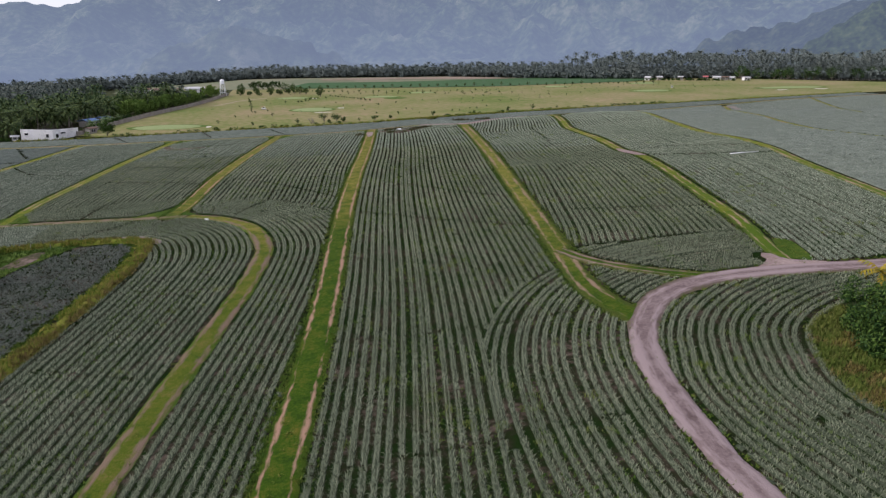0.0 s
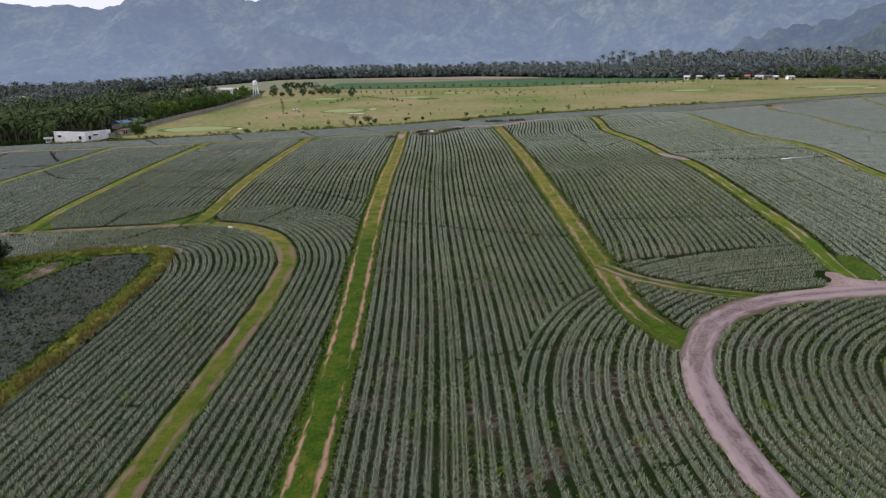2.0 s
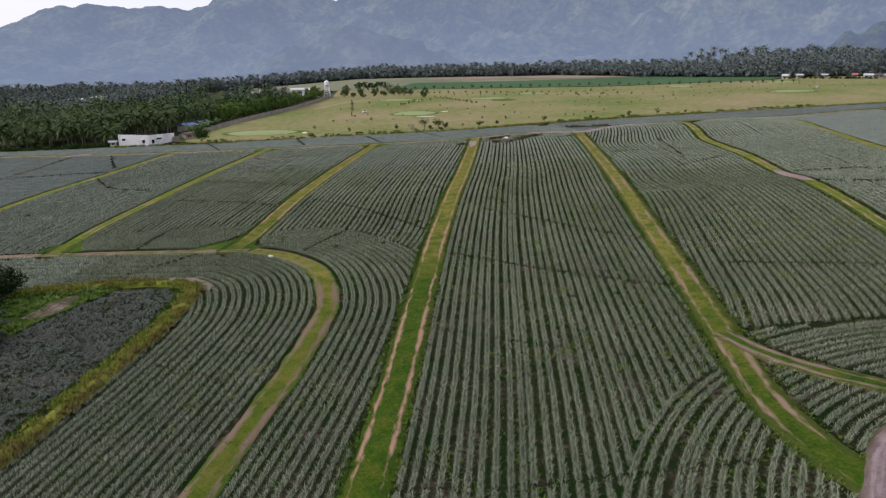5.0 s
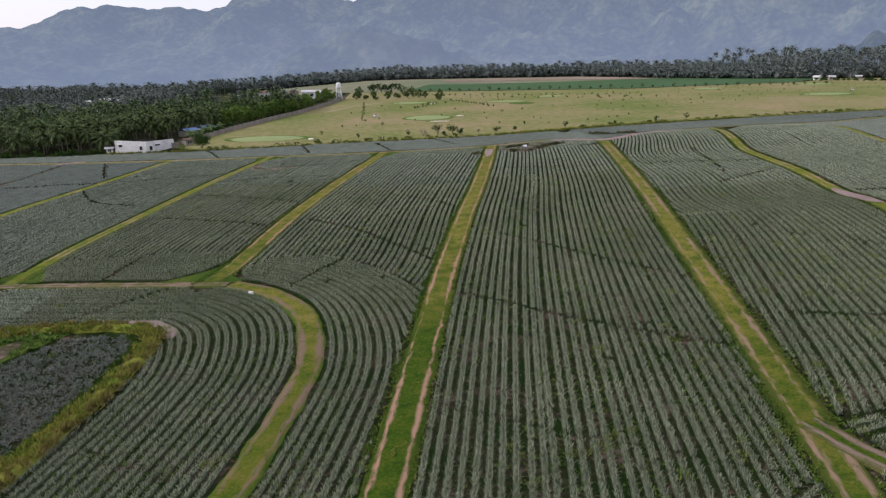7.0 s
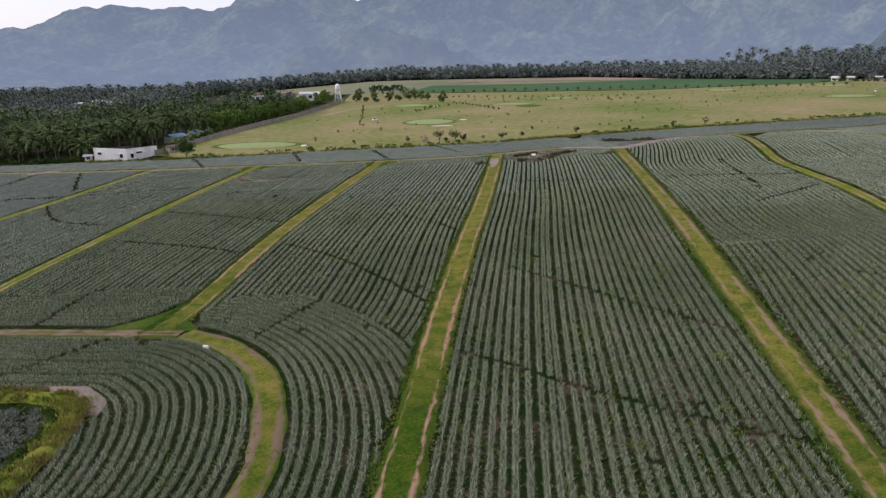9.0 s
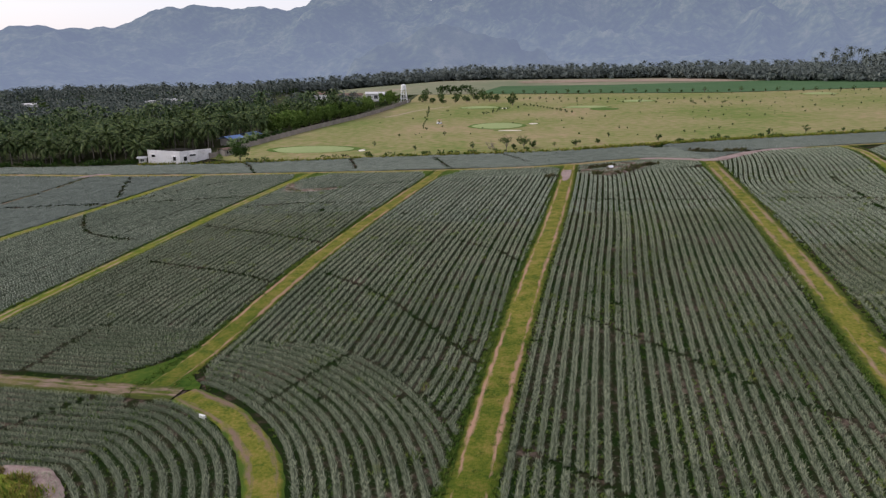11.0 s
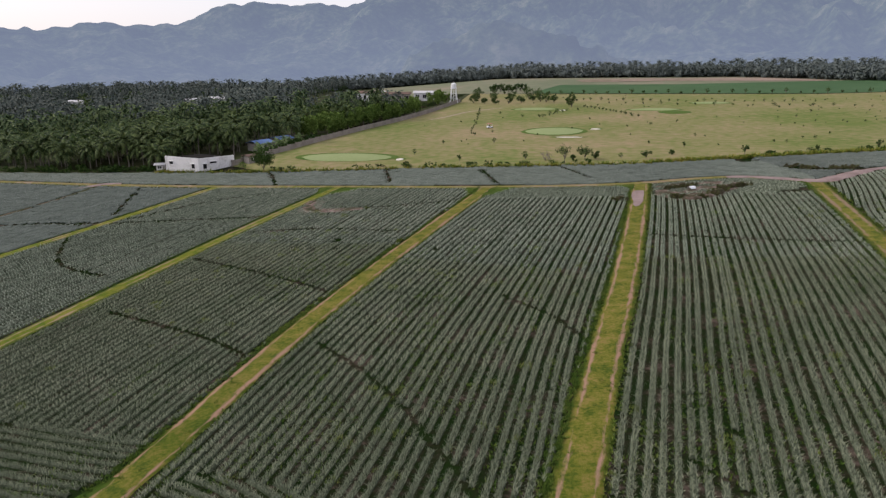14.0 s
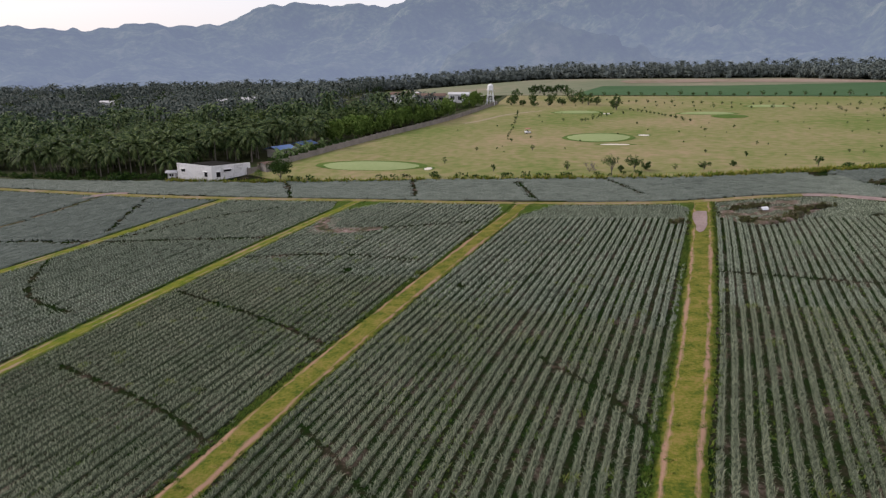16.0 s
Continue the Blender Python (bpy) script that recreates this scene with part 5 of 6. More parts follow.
thing("bank_grass", scatter("bank_grass", bank[green], [sod(36, rng, 0.8, 0.75) for _ in range(4)], rng, (0.5, 1.3)), OLIVE, "tall yellow-green grass on the bank by the road", "grass", "stuff")
thing("bank_grass", scatter("bank_grass", bank[~green], [sod(36, rng, 0.8, 0.7) for _ in range(4)], rng, (0.5, 1.3)), BROWN_GRASS, "brown dry grass on the bank by the road", "grass", "stuff")
BANK_LEAF = surface("bank_tree_leaf", [(0.012, 0.035, 0.007), (0.035, 0.075, 0.012), (0.085, 0.14, 0.026)], (0.3, 1.2), 0.6, 0, island=True, random=0.7, spec=0.15)
for x, y, r, h in ((57.5, 66, 3.0, 6.0), (61.5, 64, 3.6, 7.4), (66, 63, 4.2, 7.8), (57.6, 60.0, 3.2, 5.4), (55.4, 62.8, 2.6, 4.4), (54.2, 59.6, 2.0, 3.0)):
    broad_tree("bank_tree", x, y, r, h, 0.1, rng, BANK_LEAF, "dense dark green bushy tree on the bank", clumps=90, leaves=40, leaf=0.24, group="bank trees")
ob = holder("banana_plant", 62.5, 70, label="yellowing banana plant above the bushes", category="plant")
trunk, pts, tris = palm_parts(rng, 4.5, 9, 7, 2.6)
part("trunk", trunk, BARK, ob)
part("leaves", grid_mesh("leaves", pts, tris), surface("yellowing_leaf", [(0.2, 0.14, 0.01), (0.3, 0.22, 0.02), (0.16, 0.17, 0.03)], (0.3, 1.0), 0.6, 0, island=True, random=0.4), ob)

# palms and bushes left of the dense plot
YOUNG_FROND = surface("dull_grey_green_frond", [(0.012, 0.018, 0.01), (0.03, 0.037, 0.024), (0.085, 0.095, 0.07)], (0.1, 0.5), 0.6, 0, island=True, random=0.5)
for x, y, h in ((-56.6, 113, 1.1), (-58.4, 115.5, 1.8), (-59.5, 110.5, 2.0), (-62, 108, 2.6)):
    ob = holder("young_palm", x, y, label="young palm with long drooping grey-green fronds", category="palm tree", group="young palms")
    trunk, pts, tris = palm_parts(rng, h, 22, 12, 4.6)
    part("trunk", trunk, BARK, ob)
    part("crown", grid_mesh("crown", pts, tris), YOUNG_FROND, ob)
# a darker LEAF: the thicket's deep shade is put into its colour
THICKET_LEAF = surface("shaded_thicket_leaf", [(0.007, 0.016, 0.005), (0.017, 0.031, 0.009), (0.036, 0.055, 0.016)], (0.3, 1.0), 0.6, 0, island=True, random=0.6)
for x, y, r, h in ((-67, 127, 4.0, 5.5), (-64.8, 131.5, 3.3, 4.8), (-72, 122, 4.5, 6.0), (-70, 113, 4.0, 5.5), (-72, 131, 4.0, 5.5), (-62.5, 122, 3.0, 4.5), (-63.5, 115, 3.0, 4.2)):
    broad_tree("thicket_tree", x, y, r, h, 0.2, rng, THICKET_LEAF, "dark dense bush beside the dense plot", "bush", 90, 40, 0.28, "thicket")
MEADOW = [(-75, 134), (-46, 134), (-48, 130.5), (-53, 121.5), (-58, 103), (-75, 90)]
patch("meadow", MEADOW, GRASS, "bright green grass beside the dense plot", "grass", 0.06, 2.0)
mead = np.stack([rng.uniform(-75, -44, 2600), rng.uniform(100, 134, 2600), np.zeros(2600)], 1)
mead = mead[inside(mead[:, 0], mead[:, 1], MEADOW) & ~inside(mead[:, 0], mead[:, 1], [(-57, 121.5), (-52.6, 122), (-51.4, 128.5), (-52.4, 131), (-55.4, 128.4)])]
thing("meadow_grass", scatter("meadow_grass", mead, [tuft(12, rng, 0.55, 0.5, 0.09) for _ in range(4)], rng, (0.5, 1.3)), LEAF_LIGHT, "bright green grass beside the dense plot", "grass", "stuff")
for x, y in ((-51.5, 131.5), (-55, 132)):
    ob = holder("fence_post", x, y, label="thin pale wooden post in the grass", category="post", group="posts")
    part("post", tube_bm([(0, 0, -0.2), (0.02, 0, 1.3)], [0.05, 0.045], 6), CONCRETE, ob)
# trees between the far buildings and the wall
for x, y, r, h in ((-108, 500, 4.0, 5), (-118, 520, 3.5, 4.5), (-92, 524, 2.5, 4), (-130, 536, 3.5, 4.5), (-106, 536, 2.5, 3.5), (-152, 548, 4.5, 6), (-88, 538, 2.0, 3.4)):
    broad_tree("compound_tree", x, y, r * 0.8, h * 0.75, 0.6, rng, LEAF, "dark leafy tree in front of the far buildings", clumps=24, leaves=16, leaf=0.55, group="compound trees")
# brush under the front palms
front = np.vstack([along([(-330, 318), (-190, 312), (-132, 311)], 2.5, 260, rng), along([(-111, 322), (-105, 334), (-100, 348), (-95, 372)], 1.5, 60, rng)])
thing("grove_edge_brush", scatter("grove_edge_brush", front, [leafy(rng, 1.3, 1.9, 0, 8, 10, 0.4) for _ in range(4)], rng, (0.5, 1.5)), LEAF, "low brush at the foot of the palm grove", "brush", "stuff")


# ---- buildings, wall, tower ----
def white_building():
    """A roofless-looking white block building with a parapet, dark openings and weather stains."""
    ob = holder("white_building", -113.5, 308, rz=0, label="stained white block building with small dark windows", category="building")
    ob.matrix_basis = pose(-113.5, 308, gz(-113.5, 308) - 0.2, 0, 0, 0)
    # front wall from the near corner to the left, side wall running back to the right
    for name, ang, length, wins in (("front_wall", 166, 13.8, ((1.7, 1.3, 1.3, 1.4), (10.6, 2.1, 1.6, 0.9))), ("side_wall", 54.6, 11.4, ((1.2, 1.2, 1.2, 1.5), (3.4, 2.6, 2.2, 0.6)))):
        bm = bmesh.new()
        h = 4.5
        cuts = sorted({0.0, length, *[w[0] for w in wins], *[w[0] + w[2] for w in wins]})
        zs = sorted({0.0, h, *[w[1] for w in wins], *[w[1] + w[3] for w in wins]})
        for a, b in zip(cuts, cuts[1:]):
            for c, d in zip(zs, zs[1:]):
                if any(w[0] <= a < w[0] + w[2] and w[1] <= c < w[1] + w[3] for w in wins):
                    continue
                bmesh.ops.create_cube(bm, size=1, matrix=Matrix.Translation(((a + b) / 2, 0, (c + d) / 2)) @ Matrix.Diagonal((b - a, 0.25, d - c, 1)))
        bmesh.ops.remove_doubles(bm, verts=bm.verts[:], dist=0.001)
        w_ob = part(name, bm, WHITE, ob)
        w_ob.matrix_basis = pose(0, 0, 0, 0, 0, ang)
        for wx, wz, ww, wh in wins:
            win = part("window", box_bm((wx + 0.03, -0.06, wz + 0.03, wx + ww - 0.03, 0.06, wz + wh - 0.03), bevel=0), DARK, w_ob, "dark unglazed window")
            sgn = 1 if name == "front_wall" else -1
            part("awning", box_bm((wx - 0.15, 0.1 * sgn, wz + wh + 0.05, wx + ww + 0.15, 0.7 * sgn, wz + wh + 0.15), bevel=0.02), WHITE, w_ob)
    a, b = pose(0, 0, 0, 0, 0, 166) @ Vector((13.8, 0, 0)), pose(0, 0, 0, 0, 0, 54.6) @ Vector((11.4, 0, 0))
    bm = bmesh.new()
    for p, q in ((a, a + b), (b, a + b)):
        n = (q - p).normalized().cross(Vector((0, 0, 1))) * 0.12
        v = [bm.verts.new(c + Vector((0, 0, z))) for z in (0, 3.9) for c in (p - n, q - n, q + n, p + n)]
        for f in ((0, 1, 2, 3), (4, 7, 6, 5), (0, 4, 5, 1), (1, 5, 6, 2), (2, 6, 7, 3), (3, 7, 4, 0)):
            bm.faces.new([v[k] for k in f])
    part("back_wall", bm, WHITE, ob)
    bm = bmesh.new()
    v = [bm.verts.new(c + Vector((0, 0, z))) for z in (3.9, 4.05) for c in (a * 0.02 + b * 0.02, a * 0.97 + b * 0.02, a * 0.97 + b * 0.97, a * 0.02 + b * 0.97)]
    for f in ((0, 1, 2, 3), (4, 7, 6, 5), (0, 4, 5, 1), (1, 5, 6, 2), (2, 6, 7, 3), (3, 7, 4, 0)):
        bm.faces.new([v[k] for k in f])
    part("roof", bm, MATT, ob, "dark flat roof")
    return ob


white_building()

# boundary wall of grey blocks, stepped along the slope, built as bays between posts
wall_line = smooth_line(WALL, 4.0)
for n in range(len(wall_line) - 1):
    (x0, y0), (x1, y1) = wall_line[n], wall_line[n + 1]
    L, ang = math.hypot(x1 - x0, y1 - y0), math.degrees(math.atan2(y1 - y0, x1 - x0))
    ob = holder("boundary_wall", x0, y0, rz=ang, label="grey concrete block boundary wall bay with a post", category="wall", group="boundary wall")
    part("panel", box_bm((0.15, -0.1, -0.4, L - 0.02, 0.1, 2.0), bevel=0.02), OLD_WALL, ob)
    part("post", box_bm((-0.15, -0.16, -0.4, 0.15, 0.16, 2.2), bevel=0.03), OLD_WALL, ob)


def house(x, y, w, d, h, rz, wall_mat, roof_mat, label, ridge=1.0, windows=3, open_front=False):
    """A small gabled house: walls with openings, a pitched roof with eaves, window frames."""
    ob = holder("house", x, y, rz=rz, label=label, category="house", group="houses")
    gap = w / windows
    boxes = [(-w / 2, d / 2 - 0.2, 0, w / 2, d / 2, h), (-w / 2, -d / 2, 0, -w / 2 + 0.2, d / 2, h), (w / 2 - 0.2, -d / 2, 0, w / 2, d / 2, h), (-w / 2, -d / 2, 0, w / 2, -d / 2 + 0.2, h * 0.35), (-w / 2, -d / 2, h * 0.78, w / 2, -d / 2 + 0.2, h)]
    for k in range(windows + 1):
        c = -w / 2 + k * gap
        boxes.append((max(c - gap * 0.24, -w / 2), -d / 2, h * 0.35, min(c + gap * 0.24, w / 2), -d / 2 + 0.2, h * 0.78))
    part("wall", box_bm(*boxes, bevel=0), wall_mat, ob)
    for k in range(windows):
        c = -w / 2 + (k + 0.5) * gap
        win = part("window", box_bm((c - gap * 0.26, -d / 2 + 0.1, h * 0.34, c + gap * 0.26, -d / 2 + 0.15, h * 0.79), bevel=0), DARK, ob)
        part("window_frame", box_bm((c - 0.05, -d / 2 + 0.04, h * 0.35, c + 0.05, -d / 2 + 0.12, h * 0.78), bevel=0), PAINT, win)
    bm = bmesh.new()
    e = 0.6
    v = [bm.verts.new(p) for p in ((-w / 2 - e, -d / 2 - e, h - 0.1), (w / 2 + e, -d / 2 - e, h - 0.1), (w / 2 + e, 0, h + ridge), (-w / 2 - e, 0, h + ridge), (w / 2 + e, d / 2 + e, h - 0.1), (-w / 2 - e, d / 2 + e, h - 0.1))]
    faces = [bm.faces.new((v[0], v[1], v[2], v[3])), bm.faces.new((v[3], v[2], v[4], v[5]))]
    r = bmesh.ops.extrude_face_region(bm, geom=faces)
    for q in r["geom"]:
        if isinstance(q, bmesh.types.BMVert):
            q.co.z += 0.12
    part("roof", bm, roof_mat, ob)
    return ob


house(-110.5, 343, 7, 5, 2.6, 68, CONCRETE, BLUE_ROOF, "low shed with a blue sheet roof behind the wall", 0.8, 3)
house(-107.5, 354, 6, 5, 2.4, 70, CONCRETE, BLUE_ROOF, "low shed with a blue sheet roof behind the wall", 0.7, 2)
house(-103, 321, 3.5, 3, 2.3, 60, CONCRETE, RUST, "small grey hut beside the white building", 0.4, 1)
house(-130, 313, 2.2, 2.0, 1.8, 20, WHITE, PALE_ROOF, "tiny white hut under the palms", 0.4, 1)
house(-142, 563, 13, 9, 6.4, 10, WHITE, RUST, "two-storey white building with a brown roof among trees", 1.2, 4)
house(-123, 562, 18, 9, 4.6, 10, CONCRETE, RUST, "long grey building with a brown roof among trees", 1.2, 4)
house(-101, 549, 13, 8, 4.8, 10, WHITE, PALE_ROOF, "white building with a pale roof near the tower", 1.0, 3)
house(-158, 640, 8, 5, 3, 10, WHITE, PALE_ROOF, "white hut at the edge of the fallow field", 0.6, 2)
for x, y, w in ((-370, 575, 9), (-290, 603, 13), (-278, 612, 10), (-262, 590, 8)):
    house(x, y, w, 7, 8.5, 15, WHITE, PALE_ROOF, "house with a pale roof deep in the palm grove", 1.0, 3)
for x, y, w, roof, wall_mat in ((277, 611, 7, PALE_ROOF, WHITE), (285, 606, 6, PALE_ROOF, CONCRETE), (300, 598, 8, PALE_ROOF, CONCRETE), (318, 588, 5, RED_ROOF, CONCRETE), (325, 584, 7, PALE_ROOF, WHITE), (333, 582, 6, RUST, CONCRETE), (338, 577, 6, PALE_ROOF, WHITE), (347, 572, 7, PALE_ROOF, WHITE)):
    house(x + rng.uniform(-2, 2), y + rng.uniform(0, 6), w * rng.uniform(0.45, 0.85), rng.uniform(3, 5), rng.uniform(1.9, 2.9), -32 + rng.uniform(-35, 35), wall_mat, roof, "small village house at the foot of the palms", rng.uniform(0.5, 1.1), 2)


def water_tower(x, y):
    ob = holder("water_tower", x, y, rz=20, label="white elevated water tank on a braced four-legged tower", category="water tower")
    H = 8.2
    for k in range(4):
        a = math.pi / 4 + k * math.pi / 2
        c, s = math.cos(a), math.sin(a)
        part("leg", tube_bm([(c * 3.1, s * 3.1, -0.3), (c * 1.5, s * 1.5, H)], [0.24, 0.2], 6), PAINT, ob)
    for z in (2.6, 5.4, 8.0):
        r = 3.1 - 1.6 * z / H
        for k in range(4):
            a, b = math.pi / 4 + k * math.pi / 2, math.pi / 4 + (k + 1) * math.pi / 2
            part("strut", tube_bm([(math.cos(a) * r, math.sin(a) * r, z), (math.cos(b) * r, math.sin(b) * r, z)], [0.08, 0.08], 5), PAINT, ob)
            if z > 3:
                r0 = 3.1 - 1.6 * (z - 2.7) / H
                part("brace", tube_bm([(math.cos(a) * r0, math.sin(a) * r0, z - 2.7), (math.cos(b) * r, math.sin(b) * r, z)], [0.05, 0.05], 5), PAINT, ob)
    part("platform", tube_bm([(0, 0, H), (0, 0, H + 0.15)], [2.1, 2.1], 16), PAINT, ob)
    part("tank", tube_bm([(0, 0, H + 0.15), (0, 0, H + 0.4), (0, 0, H + 2.3), (0, 0, H + 2.8), (0, 0, H + 3.1), (0, 0, H + 3.3)], [1.3, 1.55, 1.55, 1.2, 0.5, 0.15], 20), PAINT, ob)
    part("riser_pipe", tube_bm([(0, 0, -0.2), (0, 0, H + 0.2)], [0.14, 0.14], 6), PAINT, ob)


water_tower(-77, 519)


# ---- golf greens, bunkers and carts ----
def mound(name, x, y, a, b, mat, label, category, height=0.35, rz=0, fringe=None):
    """A low mounded ellipse that follows the land."""
    rings, sides = 7, 40
    verts, faces = [], []
    for i in range(rings):
        f = i / (rings - 1)
        for k in range(sides):
            t = 2 * math.pi * k / sides
            wob = 1 + 0.12 * (float(fbm(math.cos(t) * 2 + x, math.sin(t) * 2 + y, 4)) - 0.5)
            dx, dy = a * f * math.cos(t) * wob, b * f * math.sin(t) * wob
            px, py = x + dx * math.cos(rz) - dy * math.sin(rz), y + dx * math.sin(rz) + dy * math.cos(rz)
            verts.append((px, py, gz(px, py) + 0.2 + height * (1 - f ** 3)))
    for i in range(rings - 1):
        for k in range(sides):
            faces.append((i * sides + k, (i + 1) * sides + k, (i + 1) * sides + (k + 1) % sides, i * sides + (k + 1) % sides))
    return thing(name, grid_mesh(name, verts, faces), mat, label, category, "structure", smooth=True)


for x, y, a, b in ((-73, 326, 15.5, 5.5), (-12, 385, 11, 11), (-27, 476, 11, 6), (30, 470, 12, 5), (60, 505, 10, 5), (215, 470, 14, 8), (320, 470, 26, 9), (250, 560, 12, 8), (170, 540, 10, 6)):
    mound("fringe", x, y + 0.5, a * 1.1, b * 1.14, ROUGH_TURF, "darker grass fringe round a golf green", "grass", 0.25)
    mound("golf_green", x, y, a, b, GREEN, "smooth pale green golf putting surface", "golf green", 0.6)
for x, y, a, b in ((3, 392, 2.1, 2.0), (-6, 368, 5.2, 1.2), (-55, 323.5, 1.3, 1.6), (-13, 470, 2.0, 2.2), (330, 452, 6, 2.0), (300, 450, 5, 2.0)):
    mound("fringe", x, y + 0.4, a * 1.3, b * 1.3, ROUGH_TURF, "dark rough grass round a bunker", "grass", 0.05)
    mound("bunker", x, y, a, b, SAND, "pale sand golf bunker", "bunker", 0.12)
mound("pond", 38, 458, 7.5, 8, ROUGH_TURF, "dark green hollow on the golf lawn", "grass", 0.3)
TRAIL = surface("tan_path", [(0.22, 0.18, 0.11), (0.34, 0.28, 0.19)], (0.3, 2.0), 1.0, 0.3)
thing("path", ribbon([(-70, 428), (-65, 440), (-60, 462), (-52, 476), (-44, 486)], 1.3, 0.25, 5, 61, 0.3), TRAIL, "pale cart path across the lawn", "path", "structure")


def golf_cart(x, y, rz, roof_mat, label):
    ob = holder("golf_cart", x, y, rz=rz, label=label, category="golf cart", group="golf carts")
    part("body", box_bm((-1.1, -0.6, 0.3, 1.1, 0.6, 0.75), (-1.15, -0.55, 0.7, -0.5, 0.55, 0.95), bevel=0.06), PAINT, ob)
    part("seat", box_bm((-0.35, -0.5, 0.75, 0.2, 0.5, 0.9), (-0.4, -0.5, 0.9, -0.28, 0.5, 1.3), bevel=0.03), DARK, ob)
    part("roof", box_bm((-1.0, -0.65, 1.85, 0.95, 0.65, 1.93), bevel=0.03), roof_mat, ob)
    for px, py in ((-0.9, -0.55), (-0.9, 0.55), (0.8, -0.55), (0.8, 0.55)):
        part("pillar", tube_bm([(px, py, 0.7), (px, py, 1.88)], [0.03, 0.03], 5), PAINT, ob)
        w = part("wheel", tube_bm([(px, py - 0.1, 0.25), (px, py + 0.1, 0.25)], [0.25, 0.25], 12), DARK, ob)


fence = holder("fence", 352, 566, label="pale post and rail fence along the far lawn edge", category="fence")
line = smooth_line([(352, 566), (376, 570), (400, 556), (428, 534), (480, 522)], 4.0)
for x, y in line:
    ob = part("post", box_bm((-0.09, -0.09, -0.2, 0.09, 0.09, 1.2), bevel=0.02), CONCRETE, fence)
    ob.matrix_basis = pose(x - 352, y - 566, gz(x, y) - gz(352, 566))
for h in (0.5, 1.0):
    part("rail", tube_bm([(x - 352, y - 566, gz(x, y) - gz(352, 566) + h) for x, y in line], [0.03] * len(line), 4), CONCRETE, fence)

golf_cart(-38, 396, 40, RED_ROOF, "white golf cart with a red roof on the lawn")
golf_cart(244, 498, 70, PALE_ROOF, "white golf cart with a pale roof on the lawn")
BANANA = surface("banana_leaf", [(0.07, 0.12, 0.03), (0.13, 0.19, 0.06), (0.2, 0.25, 0.1)], (0.3, 1.0), 0.6, 0, island=True, random=0.5, spec=0.15)
first = None
for x, y, h in ((-104.5, 338, 2.4), (-103, 342, 2.8), (-106, 333, 2.2), (-101.8, 347, 2.6), (-107.5, 337, 2.6), (-100.5, 353, 2.3), (-104.8, 350, 2.9)):
    if first is None:
        first = holder("banana_plant", x, y, label="light green banana plant behind the boundary wall", category="plant", group="banana plants")
        trunk, pts, tris = palm_parts(rng, h, 10, 7, 2.4)
        part("trunk", trunk, BARK, first)
        part("leaves", grid_mesh("leaves", pts, tris), BANANA, first)
    else:
        copy_thing(first, pose(x, y, gz(x, y), 0, 0, rng.uniform(0, 360)))
# rubble and brush by the crossing
junk = np.vstack([along([(18.5, 277), (21.5, 279.5), (26, 281)], 1.2, 50, rng), along([(19, 268), (22, 266), (25, 266.8), (28.5, 271), (31.5, 277.5), (36.5, 281)], 1.1, 110, rng), along([(7.5, 266), (9.9, 264.5)], 0.8, 14, rng), along([(52, 309), (56, 304), (66, 304)], 1.8, 60, rng)])
thing("dry_brush", scatter("dry_brush", junk, [leafy(rng, 0.6, 0.8, 0, 5, 9, 0.25) for _ in range(3)], rng, (0.5, 1.4)), surface("dry_brush", [(0.05, 0.05, 0.02), (0.1, 0.08, 0.05), (0.08, 0.1, 0.03)], (0.4, 2.0), 0.95, 0, island=True, random=0.5), "heap of dry brown brush and rubble beside the crossing", "brush", "stuff")
ob = thing("sack", ribbon([(-26.7, 143.9), (-26.3, 143.7), (-25.9, 143.6), (-25.5, 143.2)], (0.12, 0.36, 0.36, 0.14), 0.2, 7, 63, 0.06, 0.28), PAINT, "plump white sack lying on the grass track", "sack", smooth=True)
ob = thing("tarpaulin", ribbon([(23.6, 276.4), (24.4, 277), (25.4, 277.3)], 0.6, 0.5, 5, 67, 0.3, 0.35), PAINT, "crumpled white tarpaulin lying in the dug ground", "tarpaulin")
for x, y, h, r, rz in ((23, 265.8, 0.6, 2.4, 0.1), (29.2, 271.5, 0.9, 1.7, 0.9), (33.5, 279.3, 0.8, 1.6, 0.6), (26.5, 267.8, 0.5, 1.8, 0.4)):
    mound("earth_heap", x, y, r, r * 0.5, PIT, "low heap of dug brown earth", "earth", h, rz)
thing("plastic_sheet", ribbon([(95.5, 161), (99, 160.5), (103.3, 160)], 0.1, 0.5, 5, 66, 0.25), PAINT, "white plastic sheet lying on the rows", "plastic sheet")
ob = broad_tree("bare_bush", -10.8, 322, 1.8, 3.0, 0.2, rng, surface("pale_twigs", [(0.16, 0.14, 0.12), (0.26, 0.23, 0.2)], (1.0, 4.0), 0.9, 0, island=True, random=0.4), "pale grey leafless bush at the field edge", "bush", 16, 14, 0.22)

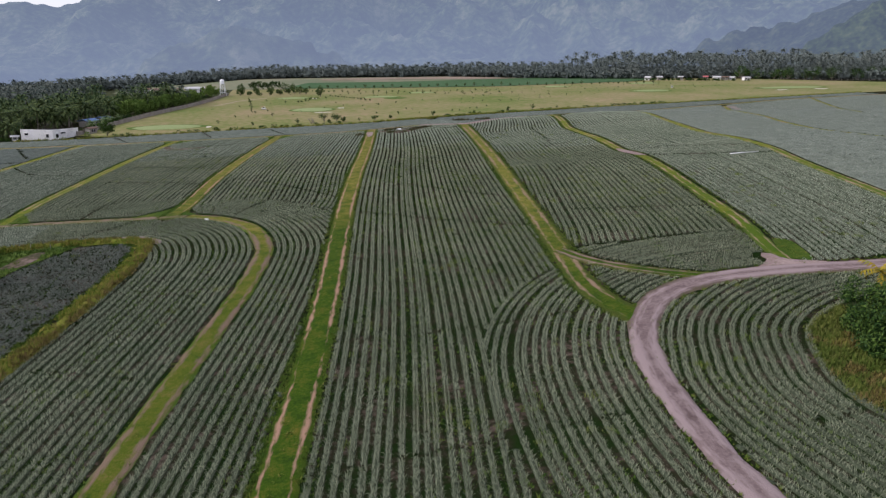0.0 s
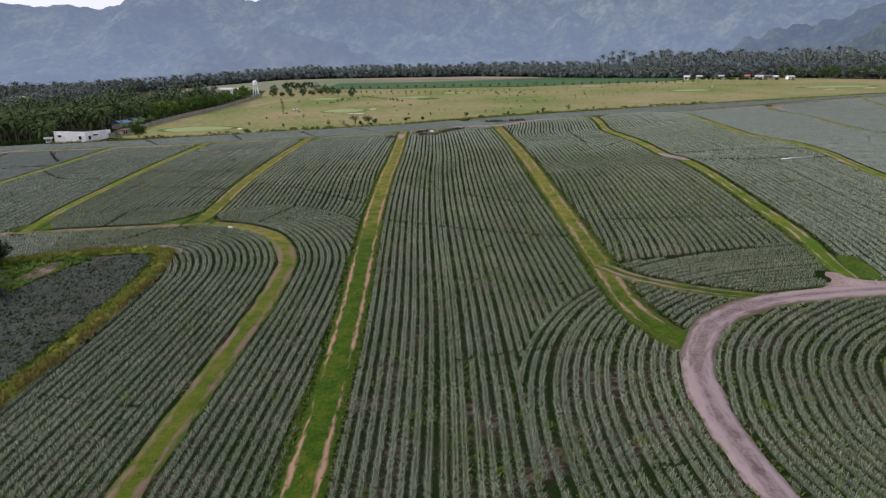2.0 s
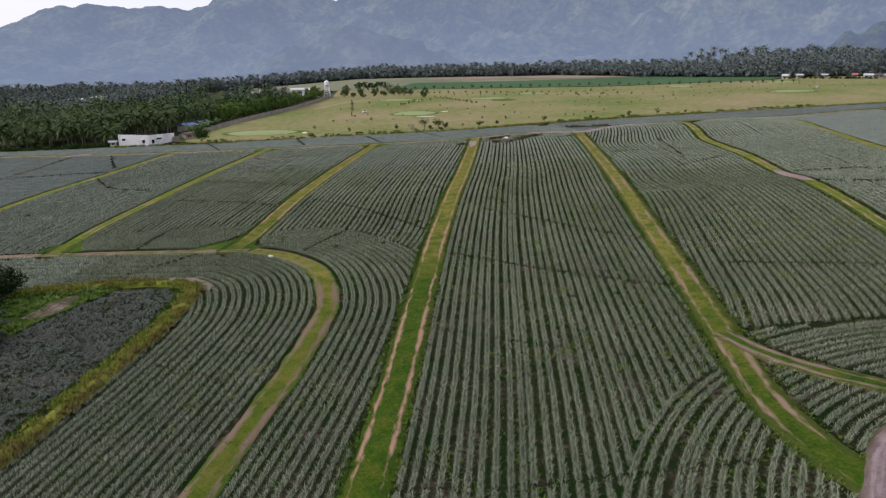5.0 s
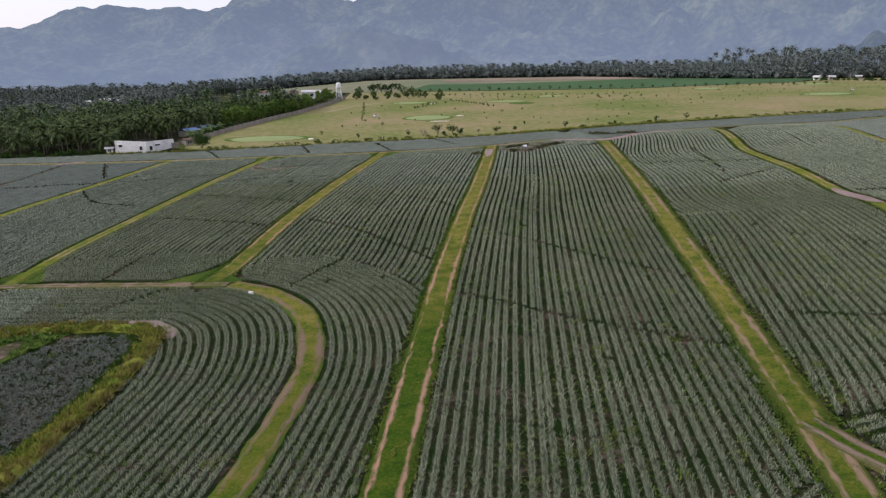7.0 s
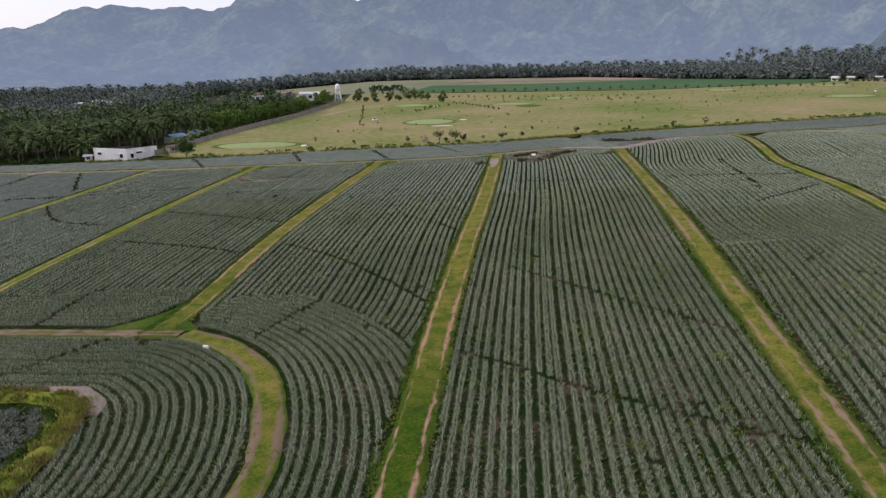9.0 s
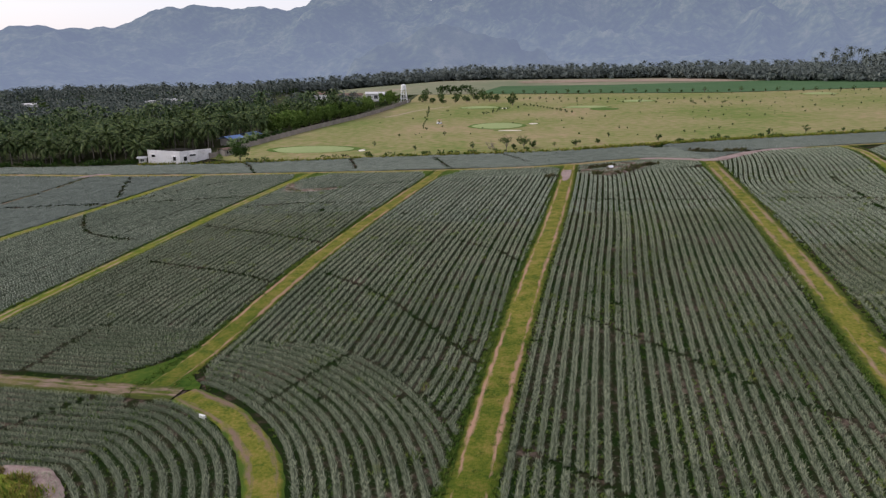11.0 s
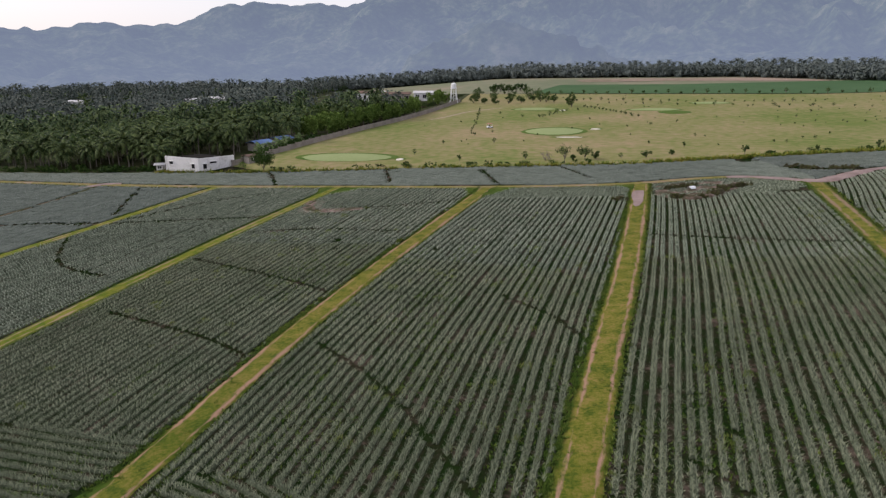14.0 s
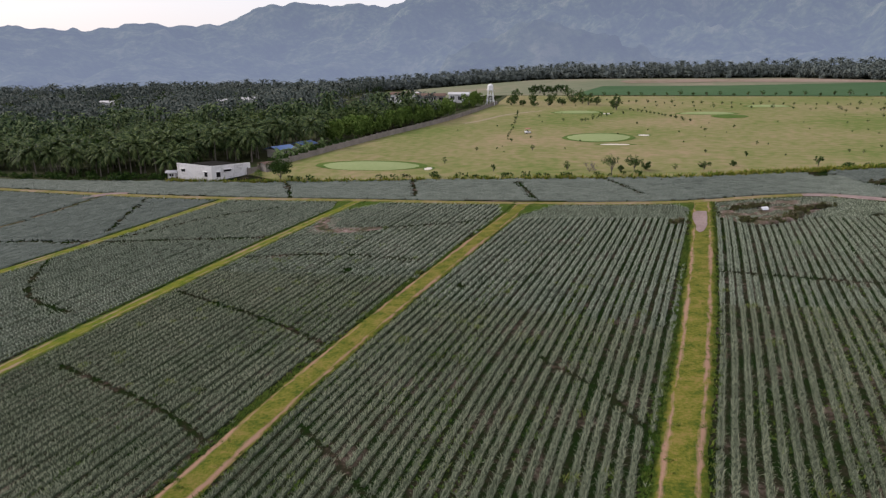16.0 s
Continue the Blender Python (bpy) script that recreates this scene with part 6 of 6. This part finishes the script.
# ---- hills ----
def hills(name, mat, label, inner, outer, crest, profile, base, seed, n_b=520, n_r=110, rough=0.5):
    """A mountain range as land seen round the compass: crest heights by bearing, with spurs running down to the plain."""
    bear = np.radians(np.linspace(-58, 66, n_b))
    rr = np.linspace(inner, outer, n_r)
    B, R = np.meshgrid(bear, rr, indexing="ij")
    px, py = -np.sin(B) * R, 100 + np.cos(B) * R
    deg = np.degrees(B)
    top = np.interp(deg, [p[0] for p in profile], [p[1] for p in profile])
    H = crest * np.tan(np.radians(top))
    f = np.clip((R - inner) / (crest - inner), 0, 1)
    back = np.clip((R - crest) / (outer - crest), 0, 1)
    wx, wy = px + 260 * fbm(px / 800, py / 800, seed + 5, 2), py + 260 * fbm(px / 800, py / 800, seed + 6, 2)
    spur = 1 - np.abs(2 * fbm(wx / 760, wy / 900, seed, 4) - 1) * 1.6
    fine = 1 - np.abs(2 * fbm(wx / 210, wy / 260, seed + 9, 4) - 1) * 1.5
    hold = f ** 5
    shape = f ** 1.1 * (hold + (1 - hold) * (0.12 + 0.6 * spur + 0.42 * fine * spur))
    z = base + (H + 36 - base) * shape + (fbm(px / 90, py / 90, seed + 2, 4) - 0.5) * 30 * f - back * np.maximum(H, 60) * 0.6
    z += (fbm(deg / 0.9, R * 0 + 2, seed + 3, 4) - 0.5) * 34 * f ** 5
    ob = thing(name, grid_mesh(name, np.stack([px, py, z], -1).reshape(-1, 3), lattice(n_b, n_r)), mat, label, "mountains", "structure", smooth=True)
    return ob


def wooded(name, colours, share, glow, scales=(0.007, 0.04)):
    """Forest on a far slope; the haze before it is mixed in as blue emission."""
    m = surface(name, colours, scales, 1.0, 1.0, 0.02)
    nodes, links = m.node_tree.nodes, m.node_tree.links
    ramp = next(k for k in nodes if k.bl_idname == "ShaderNodeValToRGB").color_ramp
    for k, e in enumerate(ramp.elements):
        e.position = 0.39 + 0.23 * k / (len(ramp.elements) - 1)
    relief = next(k for k in nodes if k.bl_idname == "ShaderNodeBump")      # spurs and gullies too small for the mesh
    relief.inputs["Distance"].default_value = 45
    relief.inputs["Height"].links[0].from_node.inputs["Scale"].default_value = 0.011
    relief.inputs["Height"].links[0].from_node.inputs["Detail"].default_value = 7
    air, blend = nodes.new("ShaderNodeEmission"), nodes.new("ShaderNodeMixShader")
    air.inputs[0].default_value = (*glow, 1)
    # the mixed-in haze is thicker low over the plain
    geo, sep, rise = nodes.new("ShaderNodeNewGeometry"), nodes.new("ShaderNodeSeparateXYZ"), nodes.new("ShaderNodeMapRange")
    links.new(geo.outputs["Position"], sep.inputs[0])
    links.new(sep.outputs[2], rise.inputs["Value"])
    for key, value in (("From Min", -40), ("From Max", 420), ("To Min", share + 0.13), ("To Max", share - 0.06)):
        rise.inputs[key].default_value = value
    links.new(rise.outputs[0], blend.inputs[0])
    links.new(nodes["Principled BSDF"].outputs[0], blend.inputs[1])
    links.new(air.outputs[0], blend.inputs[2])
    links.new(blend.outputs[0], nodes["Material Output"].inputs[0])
    return m


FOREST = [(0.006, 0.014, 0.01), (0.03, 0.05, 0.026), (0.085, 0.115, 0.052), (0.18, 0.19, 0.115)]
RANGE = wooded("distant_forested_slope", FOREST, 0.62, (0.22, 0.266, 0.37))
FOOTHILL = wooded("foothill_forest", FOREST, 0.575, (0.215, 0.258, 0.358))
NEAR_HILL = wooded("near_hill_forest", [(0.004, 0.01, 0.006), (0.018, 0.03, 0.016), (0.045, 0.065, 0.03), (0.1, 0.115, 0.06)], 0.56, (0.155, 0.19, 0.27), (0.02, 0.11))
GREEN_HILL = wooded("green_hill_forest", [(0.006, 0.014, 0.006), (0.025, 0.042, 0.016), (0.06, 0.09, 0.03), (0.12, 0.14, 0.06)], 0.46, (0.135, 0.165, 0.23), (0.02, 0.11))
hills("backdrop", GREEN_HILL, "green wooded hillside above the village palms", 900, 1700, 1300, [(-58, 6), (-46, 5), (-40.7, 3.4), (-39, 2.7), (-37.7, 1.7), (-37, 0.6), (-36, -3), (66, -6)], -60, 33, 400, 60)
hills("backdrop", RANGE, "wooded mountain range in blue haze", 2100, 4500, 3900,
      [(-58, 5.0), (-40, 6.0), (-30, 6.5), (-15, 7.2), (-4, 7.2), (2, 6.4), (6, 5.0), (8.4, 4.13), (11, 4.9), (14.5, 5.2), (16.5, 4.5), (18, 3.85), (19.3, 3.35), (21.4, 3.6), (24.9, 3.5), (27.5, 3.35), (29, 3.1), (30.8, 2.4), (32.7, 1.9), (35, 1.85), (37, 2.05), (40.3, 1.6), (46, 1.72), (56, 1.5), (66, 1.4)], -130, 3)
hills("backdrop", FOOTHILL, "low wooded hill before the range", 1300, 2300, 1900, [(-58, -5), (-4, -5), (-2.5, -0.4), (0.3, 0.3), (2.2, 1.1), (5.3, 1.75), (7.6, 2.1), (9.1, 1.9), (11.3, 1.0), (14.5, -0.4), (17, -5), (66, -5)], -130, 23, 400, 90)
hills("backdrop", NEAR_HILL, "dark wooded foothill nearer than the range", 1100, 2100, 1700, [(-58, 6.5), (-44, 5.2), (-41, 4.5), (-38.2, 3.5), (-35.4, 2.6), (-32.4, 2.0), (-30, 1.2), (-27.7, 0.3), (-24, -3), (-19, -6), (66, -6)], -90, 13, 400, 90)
